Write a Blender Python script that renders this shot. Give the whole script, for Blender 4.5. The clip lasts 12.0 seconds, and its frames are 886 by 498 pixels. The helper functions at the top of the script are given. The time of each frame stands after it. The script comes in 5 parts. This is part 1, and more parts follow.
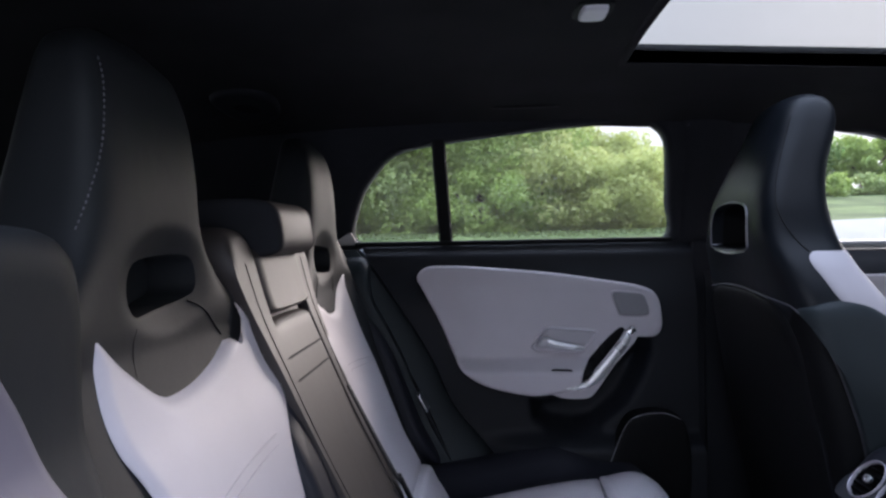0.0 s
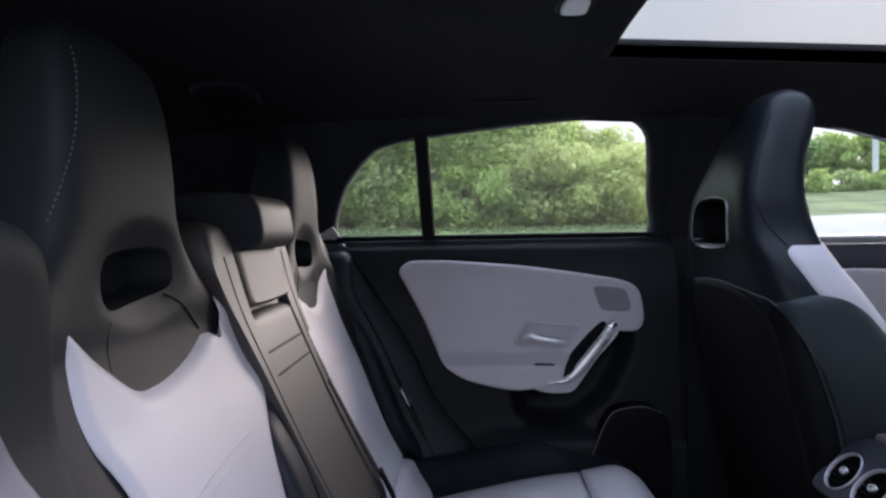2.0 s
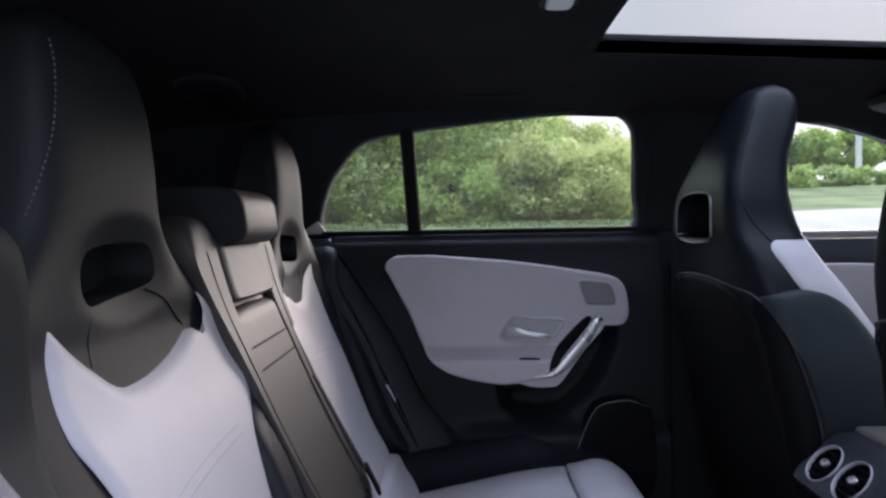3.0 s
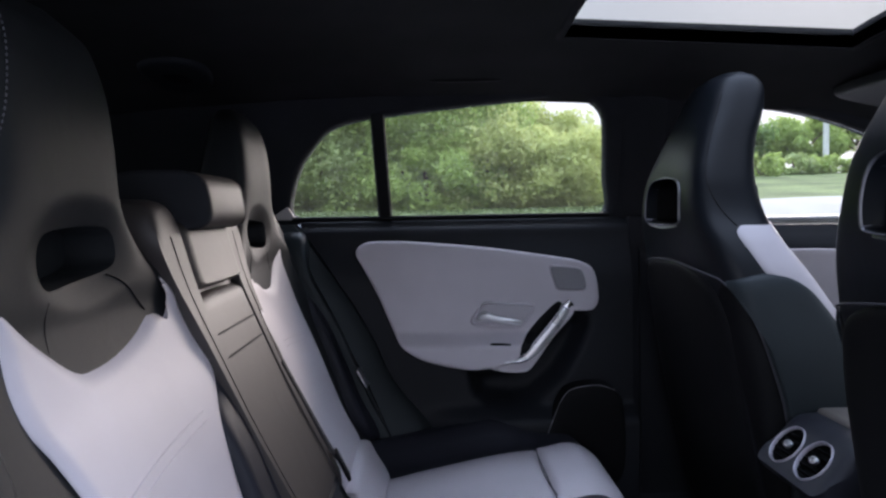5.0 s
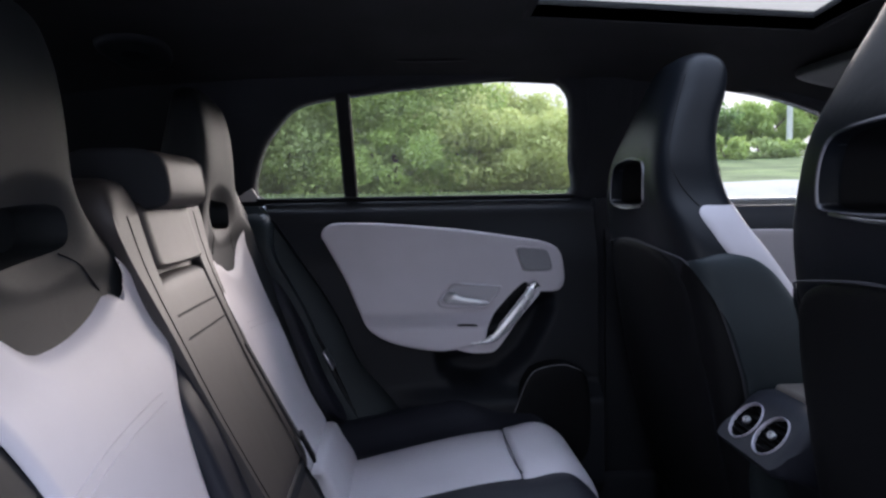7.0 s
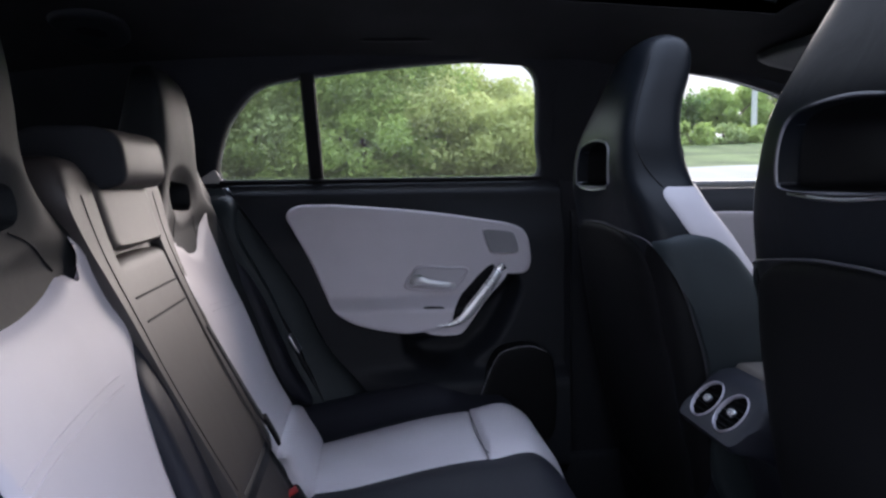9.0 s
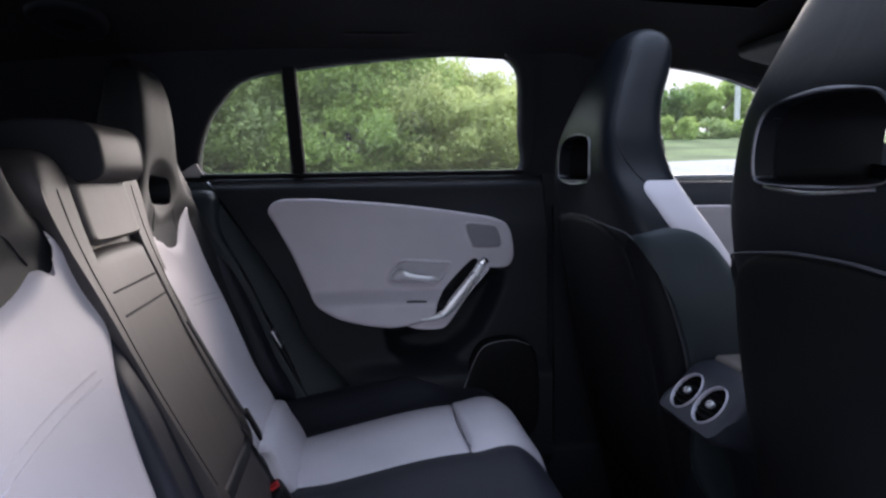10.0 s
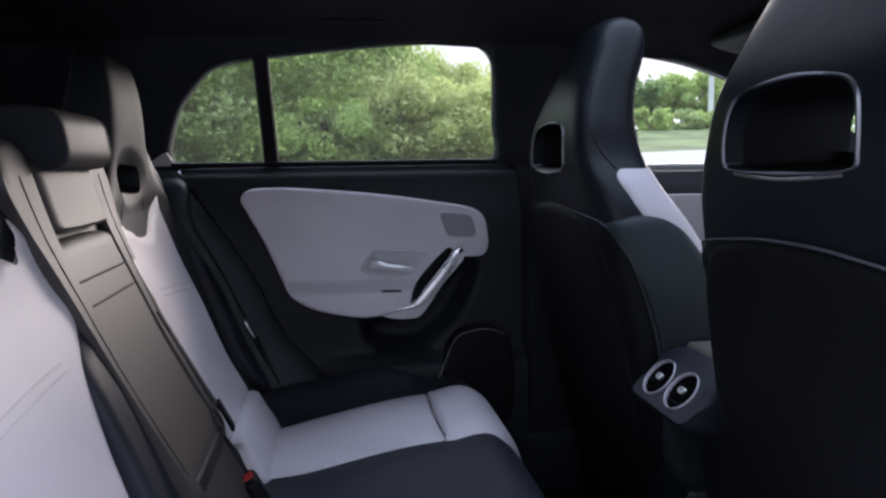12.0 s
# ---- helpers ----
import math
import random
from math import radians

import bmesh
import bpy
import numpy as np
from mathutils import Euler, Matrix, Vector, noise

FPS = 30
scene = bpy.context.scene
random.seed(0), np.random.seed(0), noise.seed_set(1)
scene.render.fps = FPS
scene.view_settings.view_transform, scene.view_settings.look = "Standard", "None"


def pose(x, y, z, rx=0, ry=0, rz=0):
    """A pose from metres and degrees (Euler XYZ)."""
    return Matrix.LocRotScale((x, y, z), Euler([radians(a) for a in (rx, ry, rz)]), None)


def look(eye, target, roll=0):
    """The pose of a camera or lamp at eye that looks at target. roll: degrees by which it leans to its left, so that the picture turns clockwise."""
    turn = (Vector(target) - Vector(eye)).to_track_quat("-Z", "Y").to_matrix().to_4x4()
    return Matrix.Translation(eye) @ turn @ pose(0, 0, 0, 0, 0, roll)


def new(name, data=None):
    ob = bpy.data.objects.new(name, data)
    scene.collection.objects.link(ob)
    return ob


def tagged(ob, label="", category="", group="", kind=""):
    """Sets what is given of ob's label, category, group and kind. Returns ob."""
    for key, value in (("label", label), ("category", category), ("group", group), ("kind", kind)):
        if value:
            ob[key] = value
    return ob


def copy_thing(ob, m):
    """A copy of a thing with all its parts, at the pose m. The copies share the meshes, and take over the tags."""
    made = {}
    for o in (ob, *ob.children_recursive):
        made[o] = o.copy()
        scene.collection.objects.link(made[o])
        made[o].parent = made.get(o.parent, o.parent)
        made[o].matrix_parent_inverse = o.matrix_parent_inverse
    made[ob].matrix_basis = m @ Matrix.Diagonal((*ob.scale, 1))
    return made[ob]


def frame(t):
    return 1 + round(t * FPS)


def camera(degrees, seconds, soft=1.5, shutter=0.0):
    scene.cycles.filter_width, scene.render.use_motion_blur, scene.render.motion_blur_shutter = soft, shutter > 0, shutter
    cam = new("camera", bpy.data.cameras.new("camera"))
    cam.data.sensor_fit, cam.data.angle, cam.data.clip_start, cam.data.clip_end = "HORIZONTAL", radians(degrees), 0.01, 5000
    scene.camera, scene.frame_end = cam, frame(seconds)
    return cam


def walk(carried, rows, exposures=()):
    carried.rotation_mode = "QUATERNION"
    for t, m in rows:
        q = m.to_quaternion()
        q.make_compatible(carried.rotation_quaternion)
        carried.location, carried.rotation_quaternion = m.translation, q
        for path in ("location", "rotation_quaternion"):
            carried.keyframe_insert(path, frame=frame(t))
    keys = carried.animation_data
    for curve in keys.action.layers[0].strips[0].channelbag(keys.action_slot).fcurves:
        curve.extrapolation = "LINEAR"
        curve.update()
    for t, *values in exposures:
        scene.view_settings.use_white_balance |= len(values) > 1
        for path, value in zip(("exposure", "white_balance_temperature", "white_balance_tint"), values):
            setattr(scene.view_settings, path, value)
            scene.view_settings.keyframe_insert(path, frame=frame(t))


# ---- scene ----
from mathutils.bvhtree import BVHTree

cam = camera(62.8, 12.0, soft=2.5)
PATH = [
    (0, (0.0975, -1.0335, 0.9744), (-0.0212, 1.0823, 0.9362), -1.1),
    (0.5, (0.0996, -1.0335, 0.9733), (-0.0117, 1.0833, 0.932), -1.1),
    (1, (0.1007, -1.0324, 0.9744), (-0.0011, 1.0844, 0.9277), -1.1),
    (1.5, (0.1018, -1.0314, 0.9733), (0.0127, 1.0865, 0.9235), -1.1),
    (2, (0.1028, -1.0303, 0.9723), (0.0276, 1.0876, 0.9193), -1.0),
    (2.5, (0.1049, -1.0303, 0.9723), (0.0488, 1.0876, 0.9118), -1.0),
    (3, (0.106, -1.0293, 0.9723), (0.0678, 1.0886, 0.9034), -1.0),
    (5, (0.1134, -1.025, 0.968), (0.1495, 1.0918, 0.862), -1.0),
    (5.5, (0.1155, -1.025, 0.967), (0.1728, 1.0907, 0.8493), -1.0),
    (6, (0.1177, -1.024, 0.9648), (0.195, 1.0907, 0.8355), -0.9),
    (6.5, (0.1198, -1.0229, 0.9638), (0.2215, 1.0897, 0.8196), -0.9),
    (7, (0.1219, -1.0208, 0.9627), (0.2438, 1.0897, 0.8069), -1.0),
    (9, (0.1293, -1.0155, 0.9564), (0.3381, 1.0844, 0.755), -0.9),
    (9.5, (0.1336, -1.0165, 0.9564), (0.3636, 1.0801, 0.7454), -0.9),
    (10, (0.1357, -1.0165, 0.9553), (0.3858, 1.078, 0.7369), -0.9),
    (10.5, (0.1378, -1.0155, 0.9532), (0.4081, 1.0748, 0.7274), -1.0),
    (11, (0.1389, -1.0144, 0.9532), (0.4272, 1.0727, 0.7179), -0.9),
    (11.5, (0.141, -1.0144, 0.9521), (0.4452, 1.0695, 0.7104), -1.0),
    (12, (0.141, -1.0134, 0.9511), (0.4569, 1.0685, 0.7051), -0.9),
]
walk(cam, [(t, look(eye, target, roll)) for t, eye, target, roll in PATH], exposures=[(0, 1.37, 5720, 16), (12, 1.37, 5720, 16)])

# ---- world, sun and exposure ----
world = bpy.data.worlds.new("overcast_sky")
scene.world = world
world.use_nodes = True
wn, wl = world.node_tree.nodes, world.node_tree.links
wn.clear()
sky = wn.new("ShaderNodeTexSky")
sky.sky_type, sky.sun_disc = "NISHITA", False
sky.sun_elevation, sky.sun_rotation = radians(20), radians(30)
sky.air_density, sky.dust_density = 1.2, 4.0
haze = wn.new("ShaderNodeMixRGB")
haze.inputs["Fac"].default_value = 0.985
# overcast: the zenith is three times as bright as the horizon
where = wn.new("ShaderNodeTexCoord")
axes = wn.new("ShaderNodeSeparateXYZ")
grade = wn.new("ShaderNodeValToRGB")
grade.color_ramp.elements[0].color = (0.225, 0.225, 0.225, 1)
mid = grade.color_ramp.elements.new(0.3)
mid.color = (0.262, 0.264, 0.268, 1)
high = grade.color_ramp.elements.new(0.5)
high.color = (0.295, 0.30, 0.306, 1)
grade.color_ramp.elements[3].color = (1.0, 1.11, 1.31, 1)
lift = wn.new("ShaderNodeMixRGB")
lift.blend_type = "MULTIPLY"
lift.inputs["Fac"].default_value = 1.0
lift.inputs["Color2"].default_value = (13.5, 13.5, 13.5, 1)
wl.new(where.outputs["Generated"], axes.inputs["Vector"])
wl.new(axes.outputs["Z"], grade.inputs["Fac"])
wl.new(grade.outputs["Color"], lift.inputs["Color1"])
wl.new(lift.outputs["Color"], haze.inputs["Color2"])
back = wn.new("ShaderNodeBackground")
back.inputs["Strength"].default_value = 0.14
wout = wn.new("ShaderNodeOutputWorld")
wl.new(sky.outputs["Color"], haze.inputs["Color1"])
wl.new(haze.outputs["Color"], back.inputs["Color"])
wl.new(back.outputs["Background"], wout.inputs["Surface"])

sun_data = bpy.data.lights.new("sun", "SUN")
sun_data.energy, sun_data.angle, sun_data.color = 1.95, radians(34), (1.0, 0.84, 0.68)
sun = new("sun", sun_data)
sun.matrix_basis = look((5.0, 8.7, 3.6), (0, 0, 0))

# ---- materials ----


def mat(name, colour, rough=0.5, metal=0.0, grain=0.0, size=200.0, vary=0.12, blotch=6.0, spec=0.5, second=None, kind="noise", wrinkle=0.0):
    """A surface with blotches at one scale and fine relief at another."""
    m = bpy.data.materials.new(name)
    m.use_nodes = True
    n, l = m.node_tree.nodes, m.node_tree.links
    b = n["Principled BSDF"]
    b.inputs["Metallic"].default_value = metal
    b.inputs["Specular IOR Level"].default_value = spec
    co = n.new("ShaderNodeTexCoord")
    big = n.new("ShaderNodeTexNoise")
    big.inputs["Scale"].default_value, big.inputs["Detail"].default_value = blotch, 5
    l.new(co.outputs["Object"], big.inputs["Vector"])
    ramp = n.new("ShaderNodeValToRGB")
    lo = [c * (1 - vary) for c in colour]
    hi = [min(1, c * (1 + vary)) for c in (second or colour)]
    ramp.color_ramp.elements[0].position, ramp.color_ramp.elements[1].position = 0.32, 0.68
    ramp.color_ramp.elements[0].color, ramp.color_ramp.elements[1].color = (*lo, 1), (*hi, 1)
    l.new(big.outputs["Fac"], ramp.inputs["Fac"])
    l.new(ramp.outputs["Color"], b.inputs["Base Color"])
    rr = n.new("ShaderNodeMapRange")
    rr.inputs["To Min"].default_value, rr.inputs["To Max"].default_value = max(0.02, rough - 0.07), min(1, rough + 0.07)
    l.new(big.outputs["Fac"], rr.inputs["Value"])
    l.new(rr.outputs["Result"], b.inputs["Roughness"])
    if grain:
        if kind == "cells":
            fine = n.new("ShaderNodeTexVoronoi")
            out = fine.outputs["Distance"]
        else:
            fine = n.new("ShaderNodeTexNoise")
            fine.inputs["Detail"].default_value = 4
            out = fine.outputs["Fac"]
        fine.inputs["Scale"].default_value = size
        l.new(co.outputs["Object"], fine.inputs["Vector"])
        bump = n.new("ShaderNodeBump")
        bump.inputs["Strength"].default_value, bump.inputs["Distance"].default_value = grain, 0.4 / size
        l.new(out, bump.inputs["Height"])
        l.new(bump.outputs["Normal"], b.inputs["Normal"])
        if wrinkle:
            fold = n.new("ShaderNodeTexNoise")
            fold.inputs["Scale"].default_value, fold.inputs["Detail"].default_value, fold.inputs["Distortion"].default_value = 14, 3, 0.8
            l.new(co.outputs["Object"], fold.inputs["Vector"])
            soft_bump = n.new("ShaderNodeBump")
            soft_bump.inputs["Strength"].default_value, soft_bump.inputs["Distance"].default_value = wrinkle, 0.01
            l.new(fold.outputs["Fac"], soft_bump.inputs["Height"])
            l.new(soft_bump.outputs["Normal"], bump.inputs["Normal"])
    return m


def glass_mat(name, tint, ior=1.25, shine=None):
    m = bpy.data.materials.new(name)
    m.use_nodes = True
    n, l = m.node_tree.nodes, m.node_tree.links
    n.remove(n["Principled BSDF"])
    clear = n.new("ShaderNodeBsdfTransparent")
    clear.inputs["Color"].default_value = (*tint, 1)
    gloss = n.new("ShaderNodeBsdfGlossy")
    gloss.inputs["Roughness"].default_value = 0.03
    fres = n.new("ShaderNodeFresnel")
    fres.inputs["IOR"].default_value = ior
    # faint translucent layer imitating haze on the pane; it lifts the blacks
    haze_layer = n.new("ShaderNodeBsdfTranslucent")
    haze_layer.inputs["Color"].default_value = (0.9, 0.9, 0.88, 1)
    veil = n.new("ShaderNodeMixShader")
    veil.inputs["Fac"].default_value = 0.007
    l.new(clear.outputs["BSDF"], veil.inputs[1])
    l.new(haze_layer.outputs["BSDF"], veil.inputs[2])
    mix = n.new("ShaderNodeMixShader")
    if shine is None:
        l.new(fres.outputs["Fac"], mix.inputs["Fac"])
    else:
        mix.inputs["Fac"].default_value = shine
    l.new(veil.outputs["Shader"], mix.inputs[1])
    l.new(gloss.outputs["BSDF"], mix.inputs[2])
    l.new(mix.outputs["Shader"], n["Material Output"].inputs["Surface"])
    return m


def leaf_mat(name, dark, light, rough=0.55):
    """Leaves: each island of the mesh has its own green, and lets some light through."""
    m = bpy.data.materials.new(name)
    m.use_nodes = True
    n, l = m.node_tree.nodes, m.node_tree.links
    b = n["Principled BSDF"]
    b.inputs["Roughness"].default_value = rough
    b.inputs["Specular IOR Level"].default_value = 0.3
    geo = n.new("ShaderNodeNewGeometry")
    co = n.new("ShaderNodeTexCoord")
    patch = n.new("ShaderNodeTexNoise")
    patch.inputs["Scale"].default_value = 0.6
    l.new(co.outputs["Object"], patch.inputs["Vector"])
    add = n.new("ShaderNodeMath")
    add.operation = "MULTIPLY_ADD"
    add.inputs[1].default_value = 0.6
    sub = n.new("ShaderNodeMath")
    sub.operation = "SUBTRACT"
    sub.inputs[1].default_value = 0.3
    sub.use_clamp = False
    l.new(geo.outputs["Random Per Island"], add.inputs[0])
    l.new(patch.outputs["Fac"], sub.inputs[0])
    l.new(sub.outputs["Value"], add.inputs[2])
    ramp = n.new("ShaderNodeValToRGB")
    ramp.color_ramp.elements[0].color, ramp.color_ramp.elements[1].color = (*dark, 1), (*light, 1)
    l.new(add.outputs["Value"], ramp.inputs["Fac"])
    l.new(ramp.outputs["Color"], b.inputs["Base Color"])
    trans = n.new("ShaderNodeBsdfTranslucent")
    l.new(ramp.outputs["Color"], trans.inputs["Color"])
    mix = n.new("ShaderNodeMixShader")
    mix.inputs["Fac"].default_value = 0.52
    l.new(b.outputs["BSDF"], mix.inputs[1])
    l.new(trans.outputs["BSDF"], mix.inputs[2])
    l.new(mix.outputs["Shader"], n["Material Output"].inputs["Surface"])
    return m


# dark leather with cool side light put into its colour
TEAL_LIT_LEATHER = mat("teal_lit_dark_leather", (0.021, 0.028, 0.032), 0.5, grain=0.12, size=800, vary=0.15, kind="cells", wrinkle=0.06, spec=0.3)
FRONT_LEATHER = mat("black_front_leather", (0.0060, 0.0080, 0.0120), 0.40, grain=0.12, size=800, vary=0.2, kind="cells", wrinkle=0.07, spec=0.30)
NAVY_LEATHER = mat("navy_black_leather", (0.0165, 0.0172, 0.0250), 0.55, grain=0.12, size=800, vary=0.15, kind="cells", wrinkle=0.07, spec=0.3)
REAR_LEATHER = mat("charcoal_rear_leather", (0.0115, 0.0132, 0.0152), 0.6, grain=0.12, size=800, vary=0.15, kind="cells", wrinkle=0.07, spec=0.25)
SILL_PLASTIC = mat("lavender_grey_plastic", (0.135, 0.122, 0.15), 0.5, grain=0.15, size=700, vary=0.08)
BLACK_LEATHER = mat("black_leather", (0.0390, 0.0332, 0.0312), 0.53, grain=0.12, size=800, vary=0.2, kind="cells", wrinkle=0.07)
GREY_LEATHER = mat("pale_grey_leather", (0.61, 0.575, 0.612), 0.5, grain=0.12, size=800, vary=0.05, kind="cells", wrinkle=0.06)
# near-black for the headrest ends, with their shade put into the colour
SHADED_END = mat("shaded_end_black", (0.016, 0.017, 0.02), 0.85, grain=0.3, size=900, vary=0.25, spec=0.2)
DARK_PLASTIC = mat("dark_soft_plastic", (0.0105, 0.0120, 0.0160), 0.6, grain=0.2, size=600, vary=0.15, spec=0.3)
BACK_PLASTIC = mat("black_hard_plastic", (0.0052, 0.0053, 0.0064), 0.6, grain=0.15, size=500, vary=0.2, spec=0.16)
HEADLINER = mat("black_headliner_cloth", (0.021, 0.021, 0.0225), 0.95, grain=0.4, size=1200, vary=0.2, spec=0.1)
CARPET = mat("black_carpet", (0.010, 0.010, 0.012), 0.95, grain=0.8, size=700, vary=0.4, spec=0.1)
SATIN = mat("satin_silver_metal", (0.62, 0.62, 0.65), 0.3, metal=1.0, grain=0.05, size=900, vary=0.06)
HANDLE_SILVER = mat("pale_satin_silver", (0.86, 0.86, 0.87), 0.28, metal=0.6, vary=0.04)
RING_SILVER = mat("bright_satin_ring", (0.56, 0.54, 0.61), 0.3, metal=0.35, vary=0.03)
VENT_PLATE = mat("blue_grey_plastic", (0.016, 0.0175, 0.026), 0.5, grain=0.1, size=700, vary=0.1)
SATIN_DARK = mat("dark_satin_metal", (0.22, 0.22, 0.24), 0.42, metal=1.0, vary=0.08)
CHROME = mat("chrome", (0.8, 0.8, 0.82), 0.12, metal=1.0, vary=0.03)
SEAM = mat("pale_piping", (0.075, 0.075, 0.088), 0.6, vary=0.1)
STITCH = mat("grey_thread", (0.085, 0.085, 0.10), 0.7, vary=0.15, blotch=80)
DARK_SEAM = mat("dark_thread", (0.003, 0.003, 0.004), 0.8, vary=0.1)
RECESS = mat("mid_grey_leather", (0.52, 0.50, 0.53), 0.6, grain=0.1, size=800, vary=0.06)
GRILLE = mat("grey_speaker_mesh", (0.27, 0.265, 0.28), 0.6, grain=0.8, size=350, vary=0.1, kind="cells")
BELT = mat("black_belt_webbing", (0.02, 0.02, 0.023), 0.7, grain=0.5, size=500, vary=0.15)
RED = mat("red_plastic", (0.45, 0.02, 0.02), 0.4, vary=0.05)
LENS = mat("white_lamp_lens", (0.86, 0.85, 0.87), 0.3, vary=0.03)
PILLAR = mat("pillar_cloth", (0.016, 0.017, 0.021), 0.8, grain=0.3, size=900, vary=0.2, spec=0.2)
# pale colour standing in for light caught on the pillar edge
LIT_EDGE = mat("lit_pillar_edge", (0.50, 0.47, 0.455), 0.6, vary=0.1)
PAINT = mat("dark_car_paint", (0.03, 0.032, 0.036), 0.25, metal=0.4, vary=0.05)
GLASS = glass_mat("side_glass", (0.97, 0.98, 0.965))
# leather of the console lid, its warm light put into the colour
WARM_LIT_LEATHER = mat("warm_lit_grey_leather", (0.15, 0.132, 0.118), 0.42, grain=0.12, size=800, vary=0.08, kind="cells")
ROOF_GLASS = glass_mat("roof_glass", (0.66, 0.665, 0.66), shine=0.015)
VENT_BLACK = mat("deep_black_plastic", (0.0025, 0.0025, 0.003), 0.7, vary=0.2, spec=0.1)
GRASS = mat("meadow_grass", (0.058, 0.088, 0.030), 0.9, grain=0.9, size=9, vary=0.35, blotch=0.5, second=(0.098, 0.130, 0.050), spec=0.1)
GRASS_BLADE = leaf_mat("grass_blades", (0.12, 0.165, 0.06), (0.22, 0.27, 0.12))
ASPHALT = mat("pale_worn_asphalt", (0.23, 0.222, 0.218), 0.9, grain=0.6, size=60, vary=0.12, blotch=1.5)
LEAF = leaf_mat("shrub_leaves", (0.18, 0.26, 0.063), (0.46, 0.57, 0.18))
LEAF_PALE = leaf_mat("pale_shrub_leaves", (0.31, 0.36, 0.11), (0.62, 0.66, 0.28))
LEAF_GREY = leaf_mat("greyish_shrub_leaves", (0.20, 0.27, 0.095), (0.44, 0.53, 0.22))
LEAF_DARK = leaf_mat("tree_leaves", (0.07, 0.13, 0.035), (0.22, 0.33, 0.10))
BARK = mat("bark", (0.10, 0.075, 0.05), 0.9, grain=0.8, size=25, vary=0.3)
POLE = mat("pale_galvanised_pole", (0.55, 0.56, 0.55), 0.6, vary=0.1)
RENDERED = mat("pale_house_render", (0.62, 0.55, 0.45), 0.85, vary=0.1, blotch=1)

# ---- building helpers ----


def link(name, bm, material, smooth=True):
    me = bpy.data.meshes.new(name)
    bmesh.ops.recalc_face_normals(bm, faces=bm.faces)
    bm.to_mesh(me)
    bm.free()
    me.materials.append(material)
    if smooth:
        me.shade_smooth()
        me.set_sharp_from_angle(angle=radians(48))
    return new(name, me)


def part(name, bm, material, parent, label="", smooth=True):
    """A bmesh, in the world's metres, as one mesh under a thing or a part."""
    ob = link(name, bm, material, smooth)
    ob.parent = parent
    up, m = parent, Matrix.Identity(4)
    while up is not None:
        m = up.matrix_basis @ m if up.parent is None else m
        up = up.parent
    ob.matrix_parent_inverse = m.inverted() if parent.parent is None else Matrix.Identity(4)
    if label:
        tagged(ob, label)
    return ob


def thing(name, at, label, category, group="", kind=""):
    ob = new(name)
    ob.empty_display_size = 0.05
    ob.matrix_basis = Matrix.Translation(at)
    return tagged(ob, label, category, group, kind)


def whole(name, bm, material, label, category, group="", kind="", smooth=True):
    return tagged(link(name, bm, material, smooth), label, category, group, kind)


def smoothstep(a, b, x):
    t = min(1, max(0, (x - a) / (b - a)))
    return t * t * (3 - 2 * t)


def spline(keys, u):
    """Catmull-Rom through rows of (u, values...)."""
    us = [k[0] for k in keys]
    i = max(0, min(len(us) - 2, next((j for j in range(len(us) - 1) if u <= us[j + 1]), len(us) - 2)))
    p0, p1, p2, p3 = keys[max(i - 1, 0)], keys[i], keys[i + 1], keys[min(i + 2, len(keys) - 1)]
    h = p2[0] - p1[0]
    t = min(1, max(0, (u - p1[0]) / h))
    out = []
    for a, b, c, d in zip(p0[1:], p1[1:], p2[1:], p3[1:]):
        m1 = (c - a) / (p2[0] - p0[0]) * h
        m2 = (d - b) / (p3[0] - p1[0]) * h
        out.append((2 * t**3 - 3 * t**2 + 1) * b + (t**3 - 2 * t**2 + t) * m1 + (3 * t**2 - 2 * t**3) * c + (t**3 - t**2) * m2)
    return out


def curve_pts(pts, n, closed=False):
    """n points along a smooth curve through pts (of any dimension), evenly spaced."""
    m = len(pts)
    fine = []
    spans = m if closed else m - 1
    for i in range(spans):
        if closed:
            p0, p1, p2, p3 = (Vector(pts[(i + k) % m]) for k in (-1, 0, 1, 2))
        else:
            p0, p1, p2, p3 = (Vector(pts[min(m - 1, max(0, i + k))]) for k in (-1, 0, 1, 2))
        for k in range(12):
            t = k / 12
            fine.append(0.5 * (2 * p1 + (p2 - p0) * t + (2 * p0 - 5 * p1 + 4 * p2 - p3) * t * t + (3 * p1 - p0 - 3 * p2 + p3) * t**3))
    fine.append(Vector(pts[0] if closed else pts[-1]))
    d = [0.0]
    for a, b in zip(fine, fine[1:]):
        d.append(d[-1] + (b - a).length)
    out, j = [], 0
    for i in range(n):
        s = d[-1] * i / (n if closed else n - 1)
        while j < len(d) - 2 and d[j + 1] < s:
            j += 1
        f = (s - d[j]) / max(1e-9, d[j + 1] - d[j])
        out.append(fine[j].lerp(fine[j + 1], min(1, max(0, f))))
    return out


def skin(bm, rings, closed=True, caps=True):
    """Joins rings of points into a surface."""
    vs = [[bm.verts.new(p) for p in r] for r in rings]
    n = len(vs[0])
    for a, b in zip(vs, vs[1:]):
        for i in range(n if closed else n - 1):
            j = (i + 1) % n
            bm.faces.new((a[i], a[j], b[j], b[i]))
    if caps and closed:
        for r in (vs[0], vs[-1]):
            c = bm.verts.new(sum((v.co for v in r), Vector()) / n)
            for i in range(n):
                bm.faces.new((r[i], r[(i + 1) % n], c))
    return vs


